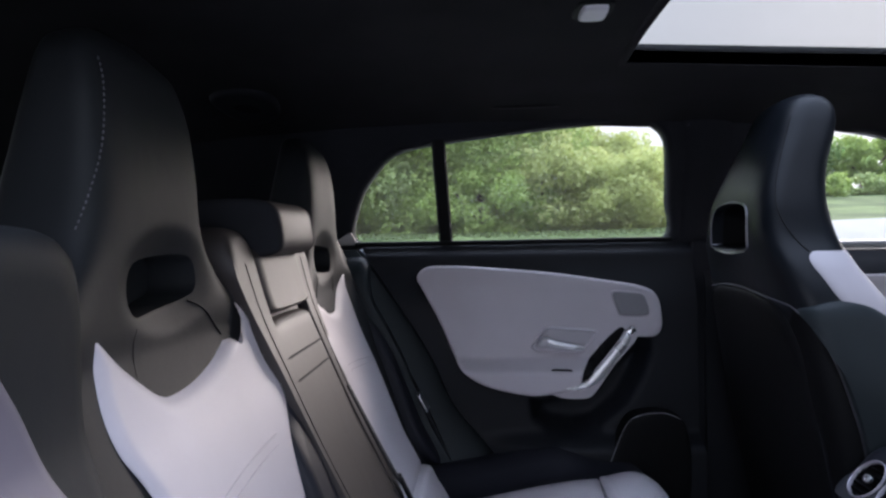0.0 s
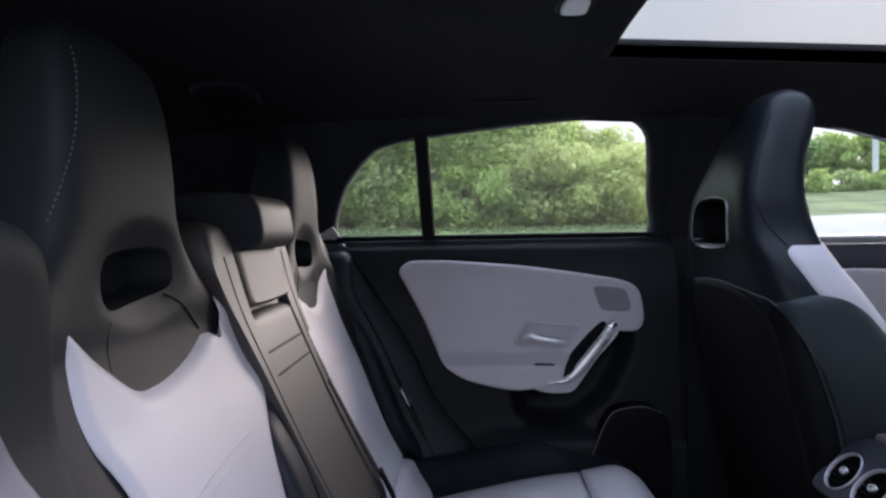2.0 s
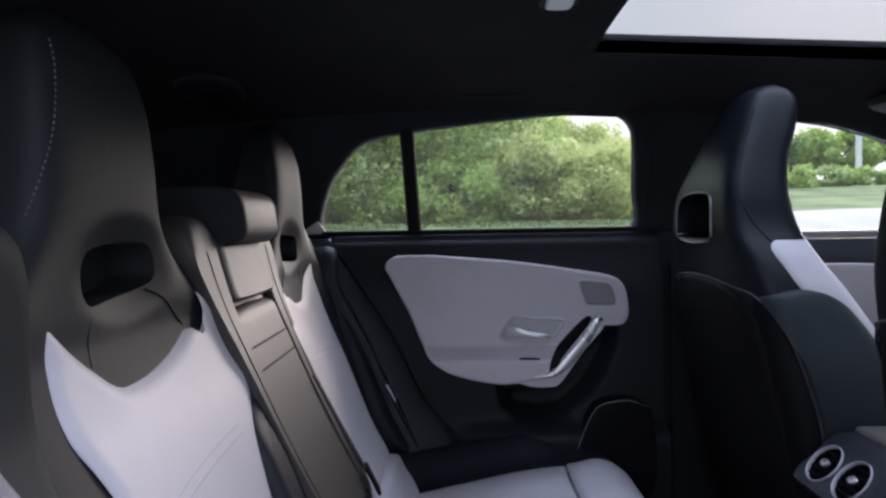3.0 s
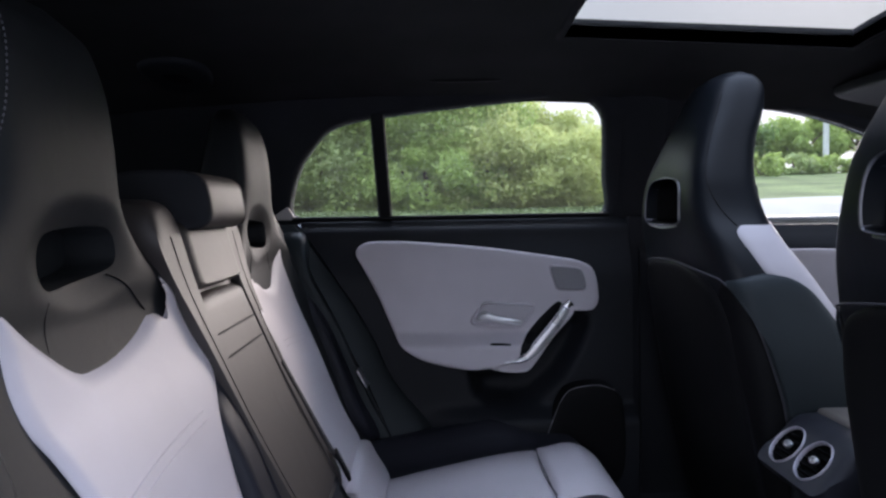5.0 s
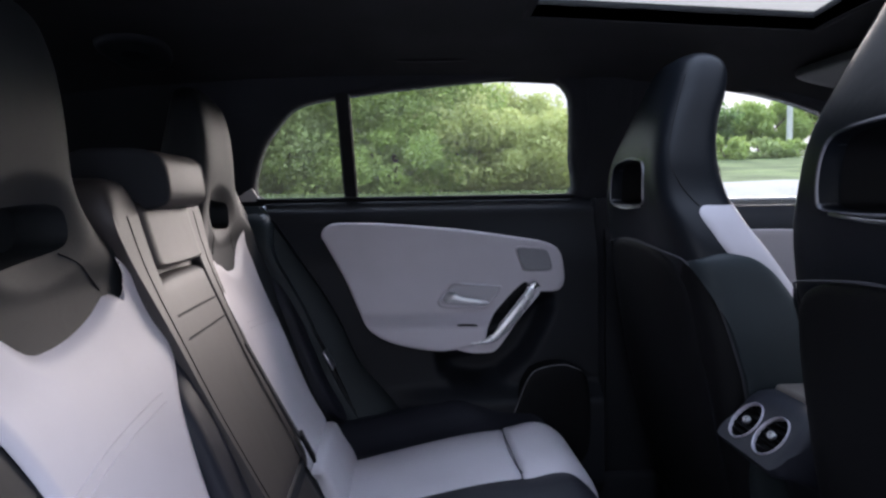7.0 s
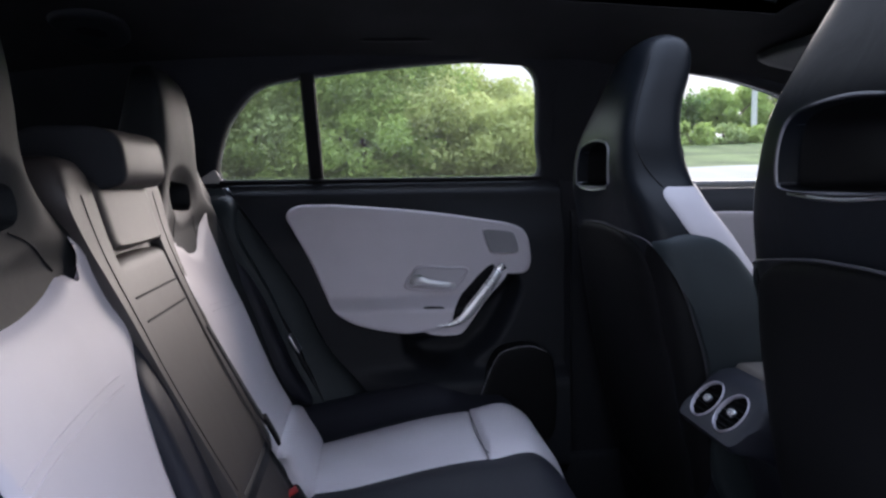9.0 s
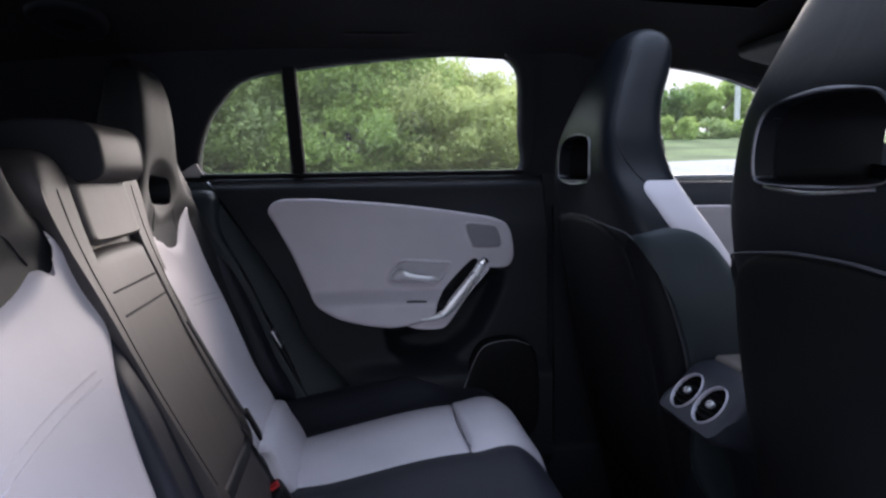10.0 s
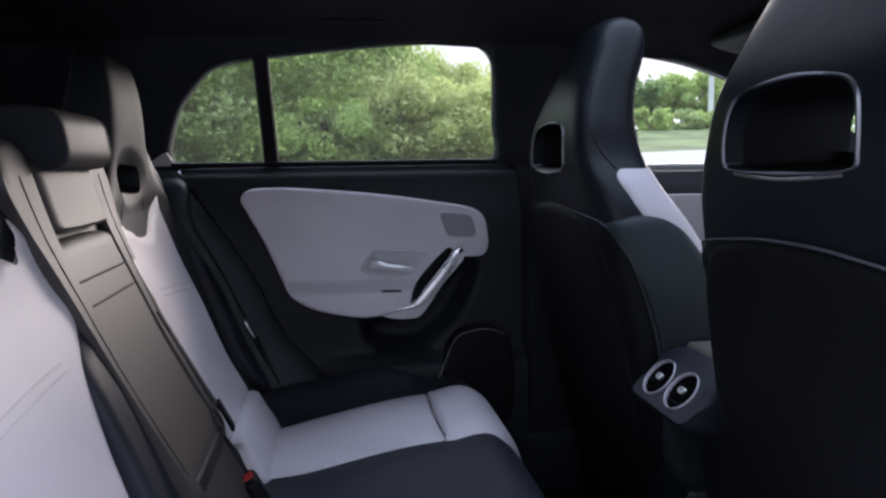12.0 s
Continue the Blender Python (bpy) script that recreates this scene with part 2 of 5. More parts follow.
def tube(pts, radius, n=10, steps=0, closed=False, flat=1.0):
    """A round or flattened rod along a smooth line."""
    bm = bmesh.new()
    line = curve_pts(pts, steps or max(8, len(pts) * 8), closed)
    rings = []
    m = len(line)
    for i, p in enumerate(line):
        a = line[(i - 1) % m] if closed or i else p
        b = line[(i + 1) % m] if closed or i < m - 1 else p
        d = (b - a).normalized()
        side = d.cross(Vector((0, 0, 1)) if abs(d.z) < 0.9 else Vector((1, 0, 0))).normalized()
        up = side.cross(d)
        rings.append([p + side * math.cos(2 * math.pi * k / n) * radius + up * math.sin(2 * math.pi * k / n) * radius * flat for k in range(n)])
    if closed:
        rings.append(rings[0])
    skin(bm, rings, True, not closed)
    if closed:
        bmesh.ops.remove_doubles(bm, verts=bm.verts, dist=1e-6)
    return bm


def pad(outline, place, rim=0.008, lift=0.008, depth=0.02, rings=14, n=96, centre=None, puff=0.0):
    """A cushion-like panel: outline in (u, v), place(u, v, h) gives the point h above the surface. The edge is rounded over rim,
    stands lift proud and goes depth down; puff swells the middle."""
    bm = bmesh.new()
    o = curve_pts([(*p, 0) for p in outline], n, True)
    c = Vector((*centre, 0)) if centre else sum(o, Vector()) / n
    size = sum((p - c).length for p in o) / n
    loops = [[place(p.x, p.y, -depth) for p in o], [place(p.x, p.y, 0) for p in o]]
    for a in (0.25, 0.55, 0.8):
        f = 1 - rim / size * (1 - math.sqrt(1 - a * a))
        loops.append([place(*(c + (p - c) * f).xy, lift * a) for p in o])
    f0 = 1 - rim / size
    for k in range(rings):
        f = f0 * (1 - k / rings)
        loops.append([place(*(c + (p - c) * f).xy, lift + puff * (1 - (f / f0) ** 2)) for p in o])
    vs = [[bm.verts.new(q) for q in r] for r in loops]
    for a, b in zip(vs, vs[1:]):
        for i in range(n):
            j = (i + 1) % n
            bm.faces.new((a[i], a[j], b[j], b[i]))
    mid = bm.verts.new(place(c.x, c.y, lift + puff))
    for i in range(n):
        bm.faces.new((vs[-1][i], vs[-1][(i + 1) % n], mid))
    bm.faces.new(vs[0])
    return bm


def box(x0, x1, y0, y1, z0, z1, r=0.006, seg=3):
    bm = bmesh.new()
    bmesh.ops.create_cube(bm, size=1, matrix=Matrix.LocRotScale(((x0 + x1) / 2, (y0 + y1) / 2, (z0 + z1) / 2), None, (x1 - x0, y1 - y0, z1 - z0)))
    if r:
        bmesh.ops.bevel(bm, geom=bm.edges[:], offset=r, segments=seg, profile=0.5, affect="EDGES")
    return bm


def turned(bm, m):
    bmesh.ops.transform(bm, matrix=m, verts=bm.verts)
    return bm


def sheet(us, vs, at, thick):
    """A grid surface with thickness: at(u, v) is the seen side, thick the offset to the other side; at may return None for a gap."""
    bm = bmesh.new()
    off = Vector(thick)
    top, low = {}, {}
    keep = set()
    for i in range(len(us) - 1):
        for j in range(len(vs) - 1):
            if at((us[i] + us[i + 1]) / 2, (vs[j] + vs[j + 1]) / 2) is not None:
                keep.add((i, j))
    def vert(store, i, j, o):
        if (i, j) not in store:
            p = at(us[i], vs[j], True)
            store[i, j] = bm.verts.new(Vector(p) + o)
        return store[i, j]
    zero = Vector()
    for i, j in keep:
        q = [(i, j), (i + 1, j), (i + 1, j + 1), (i, j + 1)]
        bm.faces.new([vert(top, a, b, zero) for a, b in q])
        bm.faces.new([vert(low, a, b, off) for a, b in reversed(q)])
        for k, (di, dj) in enumerate(((0, -1), (1, 0), (0, 1), (-1, 0))):
            if (i + di, j + dj) not in keep:
                a, b = q[k], q[(k + 1) % 4]
                bm.faces.new((vert(top, *b, zero), vert(top, *a, zero), vert(low, *a, off), vert(low, *b, off)))
    return bm


def carve(bm, cutter):
    """bm with the closed shape cutter taken out of it."""
    obs = []
    for b in (bm, cutter):
        me = bpy.data.meshes.new("carving")
        bmesh.ops.recalc_face_normals(b, faces=b.faces)
        b.to_mesh(me)
        b.free()
        obs.append(new("carving", me))
    mod = obs[0].modifiers.new("cut", "BOOLEAN")
    mod.object, mod.operation, mod.solver = obs[1], "DIFFERENCE", "EXACT"
    dep = bpy.context.evaluated_depsgraph_get()
    out = bmesh.new()
    done = bpy.data.meshes.new_from_object(obs[0].evaluated_get(dep))
    out.from_mesh(done)
    for o in obs:
        me = o.data
        bpy.data.objects.remove(o)
        bpy.data.meshes.remove(me)
    bpy.data.meshes.remove(done)
    return out


def section(cx, cy, z, hx, hy, n, k=48, dish=0.0, even=False):
    """A horizontal rounded section; dish pushes the middle of its front in."""
    out = []
    flat = []
    fine = k * 5 if even else k
    for i in range(fine):
        a = 2 * math.pi * (i + 0.5) / fine
        c, s = math.cos(a), math.sin(a)
        flat.append((hx * math.copysign(abs(c) ** (2 / n), c), hy * math.copysign(abs(s) ** (2 / n), s)))
    if even:
        # points at even steps round the outline
        d = [0.0]
        for p, q in zip(flat, flat[1:] + flat[:1]):
            d.append(d[-1] + math.hypot(q[0] - p[0], q[1] - p[1]))
        step, j = [], 0
        for i in range(k):
            s = d[-1] * i / k
            while d[j + 1] < s:
                j += 1
            f = (s - d[j]) / max(1e-9, d[j + 1] - d[j])
            p, q = flat[j], flat[(j + 1) % fine]
            step.append((p[0] + (q[0] - p[0]) * f, p[1] + (q[1] - p[1]) * f))
        flat = step
    for x, y in flat:
        if x > 0:
            x -= dish * (1 - (y / hy) ** 2) * (x / hx)
        out.append(Vector((cx + x, cy + y, z)))
    return out


def loft(keys, cy, steps=60, k=64, even=False):
    """A body from rows (z, x of the back, x of the front, half width, squareness, dish)."""
    bm = bmesh.new()
    rings = []
    z0, z1 = keys[0][0], keys[-1][0]
    for i in range(steps + 1):
        z = z0 + (z1 - z0) * i / steps
        xb, xf, hw, n, dish = spline(keys, z)
        rings.append(section((xb + xf) / 2, cy, z, (xf - xb) / 2, hw, max(2, n), k, dish, even))
    skin(bm, rings)
    return bm


def dashes(pts, radius, length, gap):
    """A line of stitches along a smooth line."""
    bm = bmesh.new()
    line = curve_pts(pts, 400)
    total = sum((b - a).length for a, b in zip(line, line[1:]))
    step = int(400 * (length + gap) / total)
    fill_n = max(2, int(400 * length / total))
    for i in range(0, 400 - fill_n, step):
        d = (line[i + fill_n] - line[i]).normalized()
        side = d.cross(Vector((1, 0, 0))).normalized()
        up = side.cross(d)
        rings = []
        for k, r in ((0, 0.4), (0.25, 1), (0.75, 1), (1, 0.4)):
            p = line[i].lerp(line[i + fill_n], k)
            rings.append([p + (side * math.cos(a) + up * math.sin(a)) * radius * r for a in (2 * math.pi * j / 6 for j in range(6))])
        skin(bm, rings)
    return bm

# ---- the car's shell ----


def roof_z(x, y):
    z = 1.305 - 0.085 * (abs(y) / 0.64) ** 3
    if x > 0.37:
        z -= 0.05 * (min(x, 0.9) - 0.37)
    if x > 0.9:
        z -= 0.42 * (x - 0.9) ** 2 + 0.05 * (x - 0.9)
    if x < -0.1:
        z -= 0.10 * (x + 0.1) ** 2
    return z


def side_y(z):
    """The inner face of the body's side above the belt line, which leans inwards."""
    return 0.70 - 0.3 * (z - 0.95)


SUNROOF = (0.37, 0.915, -0.345, 0.345)


def headliner_at(x, y, edge=False):
    if not edge and SUNROOF[0] < x < SUNROOF[1] and SUNROOF[2] < y < SUNROOF[3]:
        return None
    return (x, y, roof_z(x, y))


roof_xs = [-1.15 + 0.076 * i for i in range(20)] + [0.37 + 0.545 * i / 10 for i in range(11)] + [0.915 + 0.05 * i for i in range(1, 10)]
roof_ys = [-0.645 + 0.0375 * i for i in range(8)] + [-0.345 + 0.69 * i / 14 for i in range(15)] + [0.345 + 0.0375 * i for i in range(1, 9)]
whole("ceiling", sheet(roof_xs, roof_ys, headliner_at, (0, 0, 0.035)), HEADLINER, "black cloth car headliner with a sunroof opening", "ceiling", kind="structure")

sunroof = thing("sunroof", (0.64, 0, 1.30), "wide glass sunroof set in the black headliner", "sunroof", kind="structure")
frame_line = [(0.37, -0.345), (0.37, 0.345), (0.915, 0.345), (0.915, -0.345)]
bm = bmesh.new()
rings = []
for grow, dz in ((0.0, 0.028), (0.0, -0.001), (0.008, -0.003), (0.016, -0.001), (0.02, 0.004), (0.02, 0.03)):
    ring = []
    for (x0, y0), (x1, y1) in zip(frame_line, frame_line[1:] + frame_line[:1]):
        for k in range(12):
            x, y = x0 + (x1 - x0) * k / 12, y0 + (y1 - y0) * k / 12
            gx = grow * (1 if x > 0.9149 else -1 if x < 0.3701 else 0)
            gy = grow * (1 if y > 0.3449 else -1 if y < -0.3449 else 0)
            ring.append(Vector((x + gx, y + gy, roof_z(x, y) + dz)))
    rings.append(ring)
skin(bm, rings, True, False)
part("frame", bm, HEADLINER, sunroof, "black rubber-edged frame")
part("pane", sheet([0.372 + 0.541 * i / 8 for i in range(9)], [-0.343 + 0.686 * i / 8 for i in range(9)], lambda x, y, e=False: (x, y, roof_z(x, y) + 0.022), (0, 0, 0.004)), ROOF_GLASS, sunroof, "grey-tinted glass pane")
# floor with a tunnel
def floor_at(x, y, edge=False):
    z = 0.14 + 0.10 * (1 - smoothstep(0.08, 0.16, abs(y))) * smoothstep(0.0, 0.1, x)
    return (x, y, z)
whole("floor", sheet([-1.2 + 0.1 * i for i in range(29)], [-0.72 + 0.04 * i for i in range(37)], floor_at, (0, 0, -0.03)), CARPET, "black carpeted car floor with a raised tunnel", "floor", kind="structure")


def ring_wall(inner, outer, place, steps=10, depth=0.05, n=120):
    """A wall between a window's outline and an outer outline, with a reveal of its own depth."""
    bm = bmesh.new()
    a = curve_pts([(*p, 0) for p in inner], n, True)
    c = sum(a, Vector()) / n
    m = len(outer)
    b = []
    for p in a:
        d = (p - c)
        best = None
        for i in range(m):
            q0, q1 = Vector((*outer[i], 0)), Vector((*outer[(i + 1) % m], 0))
            e = q1 - q0
            den = d.x * e.y - d.y * e.x
            if abs(den) < 1e-9:
                continue
            w = q0 - c
            t = (w.x * e.y - w.y * e.x) / den
            s = (w.x * d.y - w.y * d.x) / den
            if t > 0 and -1e-6 <= s <= 1 + 1e-6 and (best is None or t < best):
                best = t
        b.append(c + d * (best or 1.2))
    rings = [[place(p.x, p.y, -depth) for p in a], [place(p.x, p.y, -0.012) for p in a]]
    for h, g in ((-0.003, 0.004), (0.002, 0.012)):
        rings.append([place(*(p + (q - p).normalized() * g).xy, h) for p, q in zip(a, b)])
    for k in range(1, steps + 1):
        rings.append([place(*(p + (q - p).normalized() * 0.012 + (q - p - (q - p).normalized() * 0.012) * (k / steps)).xy, 0.002) for p, q in zip(a, b)])
    rings.append([place(*q.xy, -depth) for q in b])
    skin(bm, rings, True, False)
    vs = list(bm.verts)
    first, last = vs[:n], vs[-n:]
    for i in range(n):
        j = (i + 1) % n
        bm.faces.new((first[i], last[i], last[j], first[j]))
    return bm


REAR_WINDOW = [(-0.200, 0.962), (-0.214, 0.995), (-0.187, 1.075), (-0.153, 1.122), (-0.120, 1.156), (-0.086, 1.172), (-0.017, 1.185), (0.155, 1.205), (0.318, 1.219),
               (0.430, 1.225), (0.482, 1.217), (0.511, 1.192), (0.520, 1.155), (0.526, 1.05), (0.528, 0.962), (0.40, 0.957), (0.16, 0.957), (-0.08, 0.957)]
FRONT_WINDOW = [(0.735, 0.935), (0.725, 1.0), (0.725, 1.11), (0.738, 1.165), (0.765, 1.196), (0.82, 1.204), (0.90, 1.196), (1.0, 1.178), (1.12, 1.142), (1.24, 1.09), (1.36, 1.02), (1.46, 0.945), (1.44, 0.928), (1.2, 0.925), (0.9, 0.928)]


def wall_place(sign):
    return lambda x, z, h: Vector((x, sign * (side_y(z) - h), z))


def shell_side(sign, name, with_rear):
    """Body side above the belt: pillars, rails and the openings for the windows."""
    if with_rear:
        bm = ring_wall(REAR_WINDOW, [(-0.46, 0.945), (-0.46, 1.21), (-0.2, 1.225), (0.60, 1.245), (0.60, 0.945)], wall_place(sign))
        whole(name + "_rear", bm, PILLAR, "dark cloth-covered pillars and roof rail round the rear window", "wall", kind="structure")
    bm = ring_wall(FRONT_WINDOW, [(0.603, 0.915), (0.603, 1.235), (0.95, 1.228), (1.25, 1.15), (1.62, 0.915)], wall_place(sign))
    whole(name + "_front", bm, PILLAR, "dark pillars and roof rail round the front window", "wall", kind="structure")


shell_side(1, "wall_left", True)
shell_side(-1, "wall_right", False)


def fill(outline, place, n=80):
    return pad(outline, place, rim=0.004, lift=0.002, depth=0.002, rings=6, n=n)


for sign, outline, nm in ((1, REAR_WINDOW, "window_1"), (1, FRONT_WINDOW, "window_2"), (-1, FRONT_WINDOW, "window_3")):
    ob = whole(nm, fill(outline, lambda x, z, h, s=sign: Vector((x, s * (side_y(z) + 0.03 - h), z))), GLASS, "clear car side window glass", "window", kind="structure")
    ob.visible_shadow = False

# divider bar between the door's window and the small fixed pane
bm = bmesh.new()
rings = []
for k in range(7):
    u = k / 6
    x, z = -0.0025 + (0.008 + 0.0025) * (1 - u), 0.948 + 0.245 * u
    y = side_y(z)
    rings.append([Vector((x + a, y + b, z)) for a, b in ((-0.0155, 0.03), (-0.0165, 0.004), (-0.012, -0.002), (0.012, -0.002), (0.0165, 0.004), (0.0155, 0.03))])
skin(bm, rings)
whole("window_divider", bm, BACK_PLASTIC, "black upright bar dividing the rear side window", "window bar", kind="structure")

# pale strip along the rear of the window opening, painting the pillar edge's highlight
bm = pad([(-0.266, 0.957), (-0.250, 0.969), (-0.233, 0.980), (-0.221, 0.986), (-0.2165, 0.982), (-0.209, 0.968), (-0.203, 0.957)], lambda x, z, h: wall_place(1)(x, z, 0.0025 + h), rim=0.005, lift=0.002, depth=0.006, rings=4, n=70, centre=(-0.228, 0.968))
whole("lit_window_edge", bm, LIT_EDGE, "pale strip painting the lit pillar edge behind the rear side window", "trim", kind="structure")

# rear end: cargo sides, tailgate with glass

def cargo_side(sign, name):
    def at(x, z, e=False):
        if not e and -0.98 < x < -0.58 and 1.02 < z < 1.17 and sign < 0:
            return None
        if not e and -1.12 < x < -1.02 and 1.09 < z and sign > 0:
            return None
        return (x, sign * ((side_y(z) if z > 0.95 else 0.70) + 0.005), z)
    xs = [-1.18, -1.12, -1.02, -0.98, -0.88, -0.78, -0.68, -0.58, -0.5, -0.42] if sign > 0 else [-1.18, -1.08, -0.98, -0.88, -0.78, -0.68, -0.58, -0.5, -0.42, -0.34, -0.26]
    whole(name, sheet(xs, [0.12, 0.4, 0.7, 0.94, 1.02, 1.09, 1.17, 1.235], at, (0, sign * 0.04, 0)), PILLAR, "dark trim of the load bay side", "wall", kind="structure")


cargo_side(1, "wall_left_bay")
cargo_side(-1, "wall_right_bay")


ob = whole("window_5", sheet([-1.125, -1.07, -1.015], [1.08, 1.16, 1.235], lambda x, z, e=False: (x, side_y(z) + 0.025, z), (0, 0.005, 0)), GLASS, "small rear quarter window glass", "window", kind="structure")
ob.visible_shadow = False


def tail_at(y, z, e=False):
    if not e and abs(y) < 0.56 and 0.98 < z < 1.2:
        return None
    return (-1.18 + 0.25 * max(0, z - 0.95), y, z)


whole("wall_tailgate", sheet([-0.70, -0.56, -0.28, 0, 0.28, 0.56, 0.70], [0.12, 0.5, 0.98, 1.09, 1.2, 1.29], tail_at, (-0.05, 0, 0)), PILLAR, "dark inner trim of the tailgate", "wall", kind="structure")
ob = whole("window_4", sheet([-0.56, 0, 0.56], [0.98, 1.09, 1.2], lambda y, z, e=False: (-1.2 + 0.25 * max(0, z - 0.95), y, z), (-0.005, 0, 0)), GLASS, "tailgate window glass", "window", kind="structure")
ob.visible_shadow = False

whole("wall_left_sill", box(-0.40, 1.5, 0.64, 0.78, 0.10, 0.30, 0.02), DARK_PLASTIC, "dark door sill", "sill", kind="structure")

whole("underbody", box(-1.2, 1.6, -0.78, 0.80, 0.015, 0.108, 0.02), BACK_PLASTIC, "black underbody tray below the car floor", "underbody", kind="structure")
whole("wall_left_outer", box(-1.2, 1.5, 0.79, 0.83, 0.10, 0.945, 0.015), PAINT, "dark painted outer side of the car", "wall", kind="structure")
whole("pillar_filler", box(0.555, 0.71, 0.732, 0.785, 0.2, 0.953, 0.01), BACK_PLASTIC, "black filler behind the door pillar", "pillar", kind="structure")

# lower right-hand side: sill, pillars beside the open doorway
whole("wall_right_sill", box(-0.26, 1.5, -0.80, -0.70, 0.12, 0.32, 0.02), DARK_PLASTIC, "dark door sill of the open doorway", "sill", kind="structure")
whole("wall_right_quarter", box(-1.18, -0.30, -0.78, -0.722, 0.12, 0.95, 0.02), PILLAR, "dark rear quarter trim", "wall", kind="structure")
whole("wall_right_pillar", box(0.60, 0.70, -0.76, -0.69, 0.3, 0.93, 0.015), PILLAR, "dark door pillar", "wall", kind="structure")
whole("wall_right_rail", tube([(-0.30, -0.60, 1.25), (0.1, -0.615, 1.262), (0.5, -0.615, 1.262), (0.66, -0.61, 1.25)], 0.032, 10), PILLAR, "dark roof rail over the open doorway", "wall", kind="structure")

# bulkhead and dashboard at the front
bm = bmesh.new()
prof = [(1.62, 0.14), (1.30, 0.42), (1.16, 0.60), (1.13, 0.74), (1.17, 0.83), (1.26, 0.88), (1.42, 0.90), (1.62, 0.90)]
rings = [[Vector((x, y, z)) for x, z in prof] for y in (-0.70, -0.35, 0, 0.35, 0.70)]
skin(bm, rings)
whole("dashboard", bm, DARK_PLASTIC, "dark soft-touch dashboard below the windscreen", "dashboard", kind="structure")


# ---- rear left door ----
door = thing("door_1", (0.18, 0.70, 0.32), "closed dark rear car door with pale grey leather insert", "car door", kind="structure")
POCKET = [(0.200, 0.600), (0.208, 0.552), (0.240, 0.530), (0.300, 0.524), (0.350, 0.533), (0.412, 0.583), (0.448, 0.645), (0.470, 0.700), (0.468, 0.726), (0.445, 0.735), (0.400, 0.70), (0.34, 0.645), (0.28, 0.612)]


def in_poly(x, z, poly):
    """Signed depth inside a convex-like outline, rough."""
    inside, dist = False, 9.0
    m = len(poly)
    for i in range(m):
        (x0, z0), (x1, z1) = poly[i], poly[(i + 1) % m]
        if (z0 > z) != (z1 > z) and x < (x1 - x0) * (z - z0) / (z1 - z0) + x0:
            inside = not inside
        ex, ez = x1 - x0, z1 - z0
        t = min(1, max(0, ((x - x0) * ex + (z - z0) * ez) / (ex * ex + ez * ez)))
        dist = min(dist, math.hypot(x - x0 - t * ex, z - z0 - t * ez))
    return dist if inside else -dist


def door_y(x, z):
    y = 0.70 - 0.040 * smoothstep(0.957, 0.925, z) if z > 0.925 else 0.66 - 0.035 * smoothstep(0.925, 0.80, z)
    y += 0.055 * smoothstep(-0.012, 0.03, in_poly(x, z, POCKET))
    # lower door bin bulges into the cabin
    y -= 0.055 * smoothstep(0.530, 0.49, z) * smoothstep(0.05, 0.25, x)
    y += 0.03 * smoothstep(0.30, 0.27, z)
    return y


# the door's rear edge follows the wheel arch
def door_back(z):
    return spline([(0.24, 0.21), (0.36, 0.185), (0.42, 0.160), (0.495, 0.098), (0.583, 0.026), (0.695, -0.026), (0.79, -0.082), (0.918, -0.172), (0.957, -0.200)], z)[0]


def door_at(u, z, e=False):
    x = door_back(z) + u * (0.575 - door_back(z))
    return (x, door_y(x, z), z)


part("trim_panel", sheet([i / 100 for i in range(101)], [0.24 + 0.717 * i / 90 for i in range(91)], door_at, (0, 0.07, 0)), DARK_PLASTIC, door, "dark soft-touch door trim")

INSERT = [(-0.056, 0.880), (-0.036, 0.902), (0.02, 0.9045), (0.077, 0.902), (0.24, 0.887), (0.389, 0.865), (0.457, 0.851), (0.484, 0.828), (0.493, 0.780), (0.490, 0.755), (0.475, 0.741), (0.437, 0.741), (0.403, 0.743),
          (0.355, 0.706), (0.312, 0.668), (0.302, 0.638), (0.268, 0.627), (0.225, 0.620), (0.192, 0.620), (0.135, 0.630), (0.083, 0.647), (0.044, 0.675), (0.025, 0.704), (-0.005, 0.777), (-0.042, 0.85)]


def insert_place(x, z, h):
    y = 0.612 - 0.05 * smoothstep(0.70, 0.668, z) * smoothstep(0.42, 0.36, x) + 0.01 * smoothstep(0.85, 0.92, z)
    return Vector((x, y - h, z))


part("leather_insert", pad(INSERT, insert_place, rim=0.008, lift=0.006, depth=0.05, rings=30, n=200, centre=(0.20, 0.77)), GREY_LEATHER, door, "pale grey leather insert")

# tweeter
TW = [(0.380, 0.838), (0.388, 0.846), (0.42, 0.843), (0.447, 0.839), (0.457, 0.828), (0.465, 0.797), (0.458, 0.787), (0.43, 0.786), (0.402, 0.788), (0.393, 0.797)]
tw = part("tweeter", pad(TW, lambda x, z, h: insert_place(x, z, 0.007 + h), rim=0.004, lift=0.003, depth=0.005, rings=6, n=60), LIT_EDGE, door, "pale tweeter surround")
tw.data.materials[0] = GREY_LEATHER
TWI = [(0.425 + (x - 0.425) * 0.93, 0.816 + (z - 0.816) * 0.90) for x, z in TW]
part("grille", pad(TWI, lambda x, z, h: insert_place(x, z, 0.0108 + h), rim=0.003, lift=0.002, depth=0.004, rings=8, n=60), GRILLE, tw, "grey perforated speaker grille")

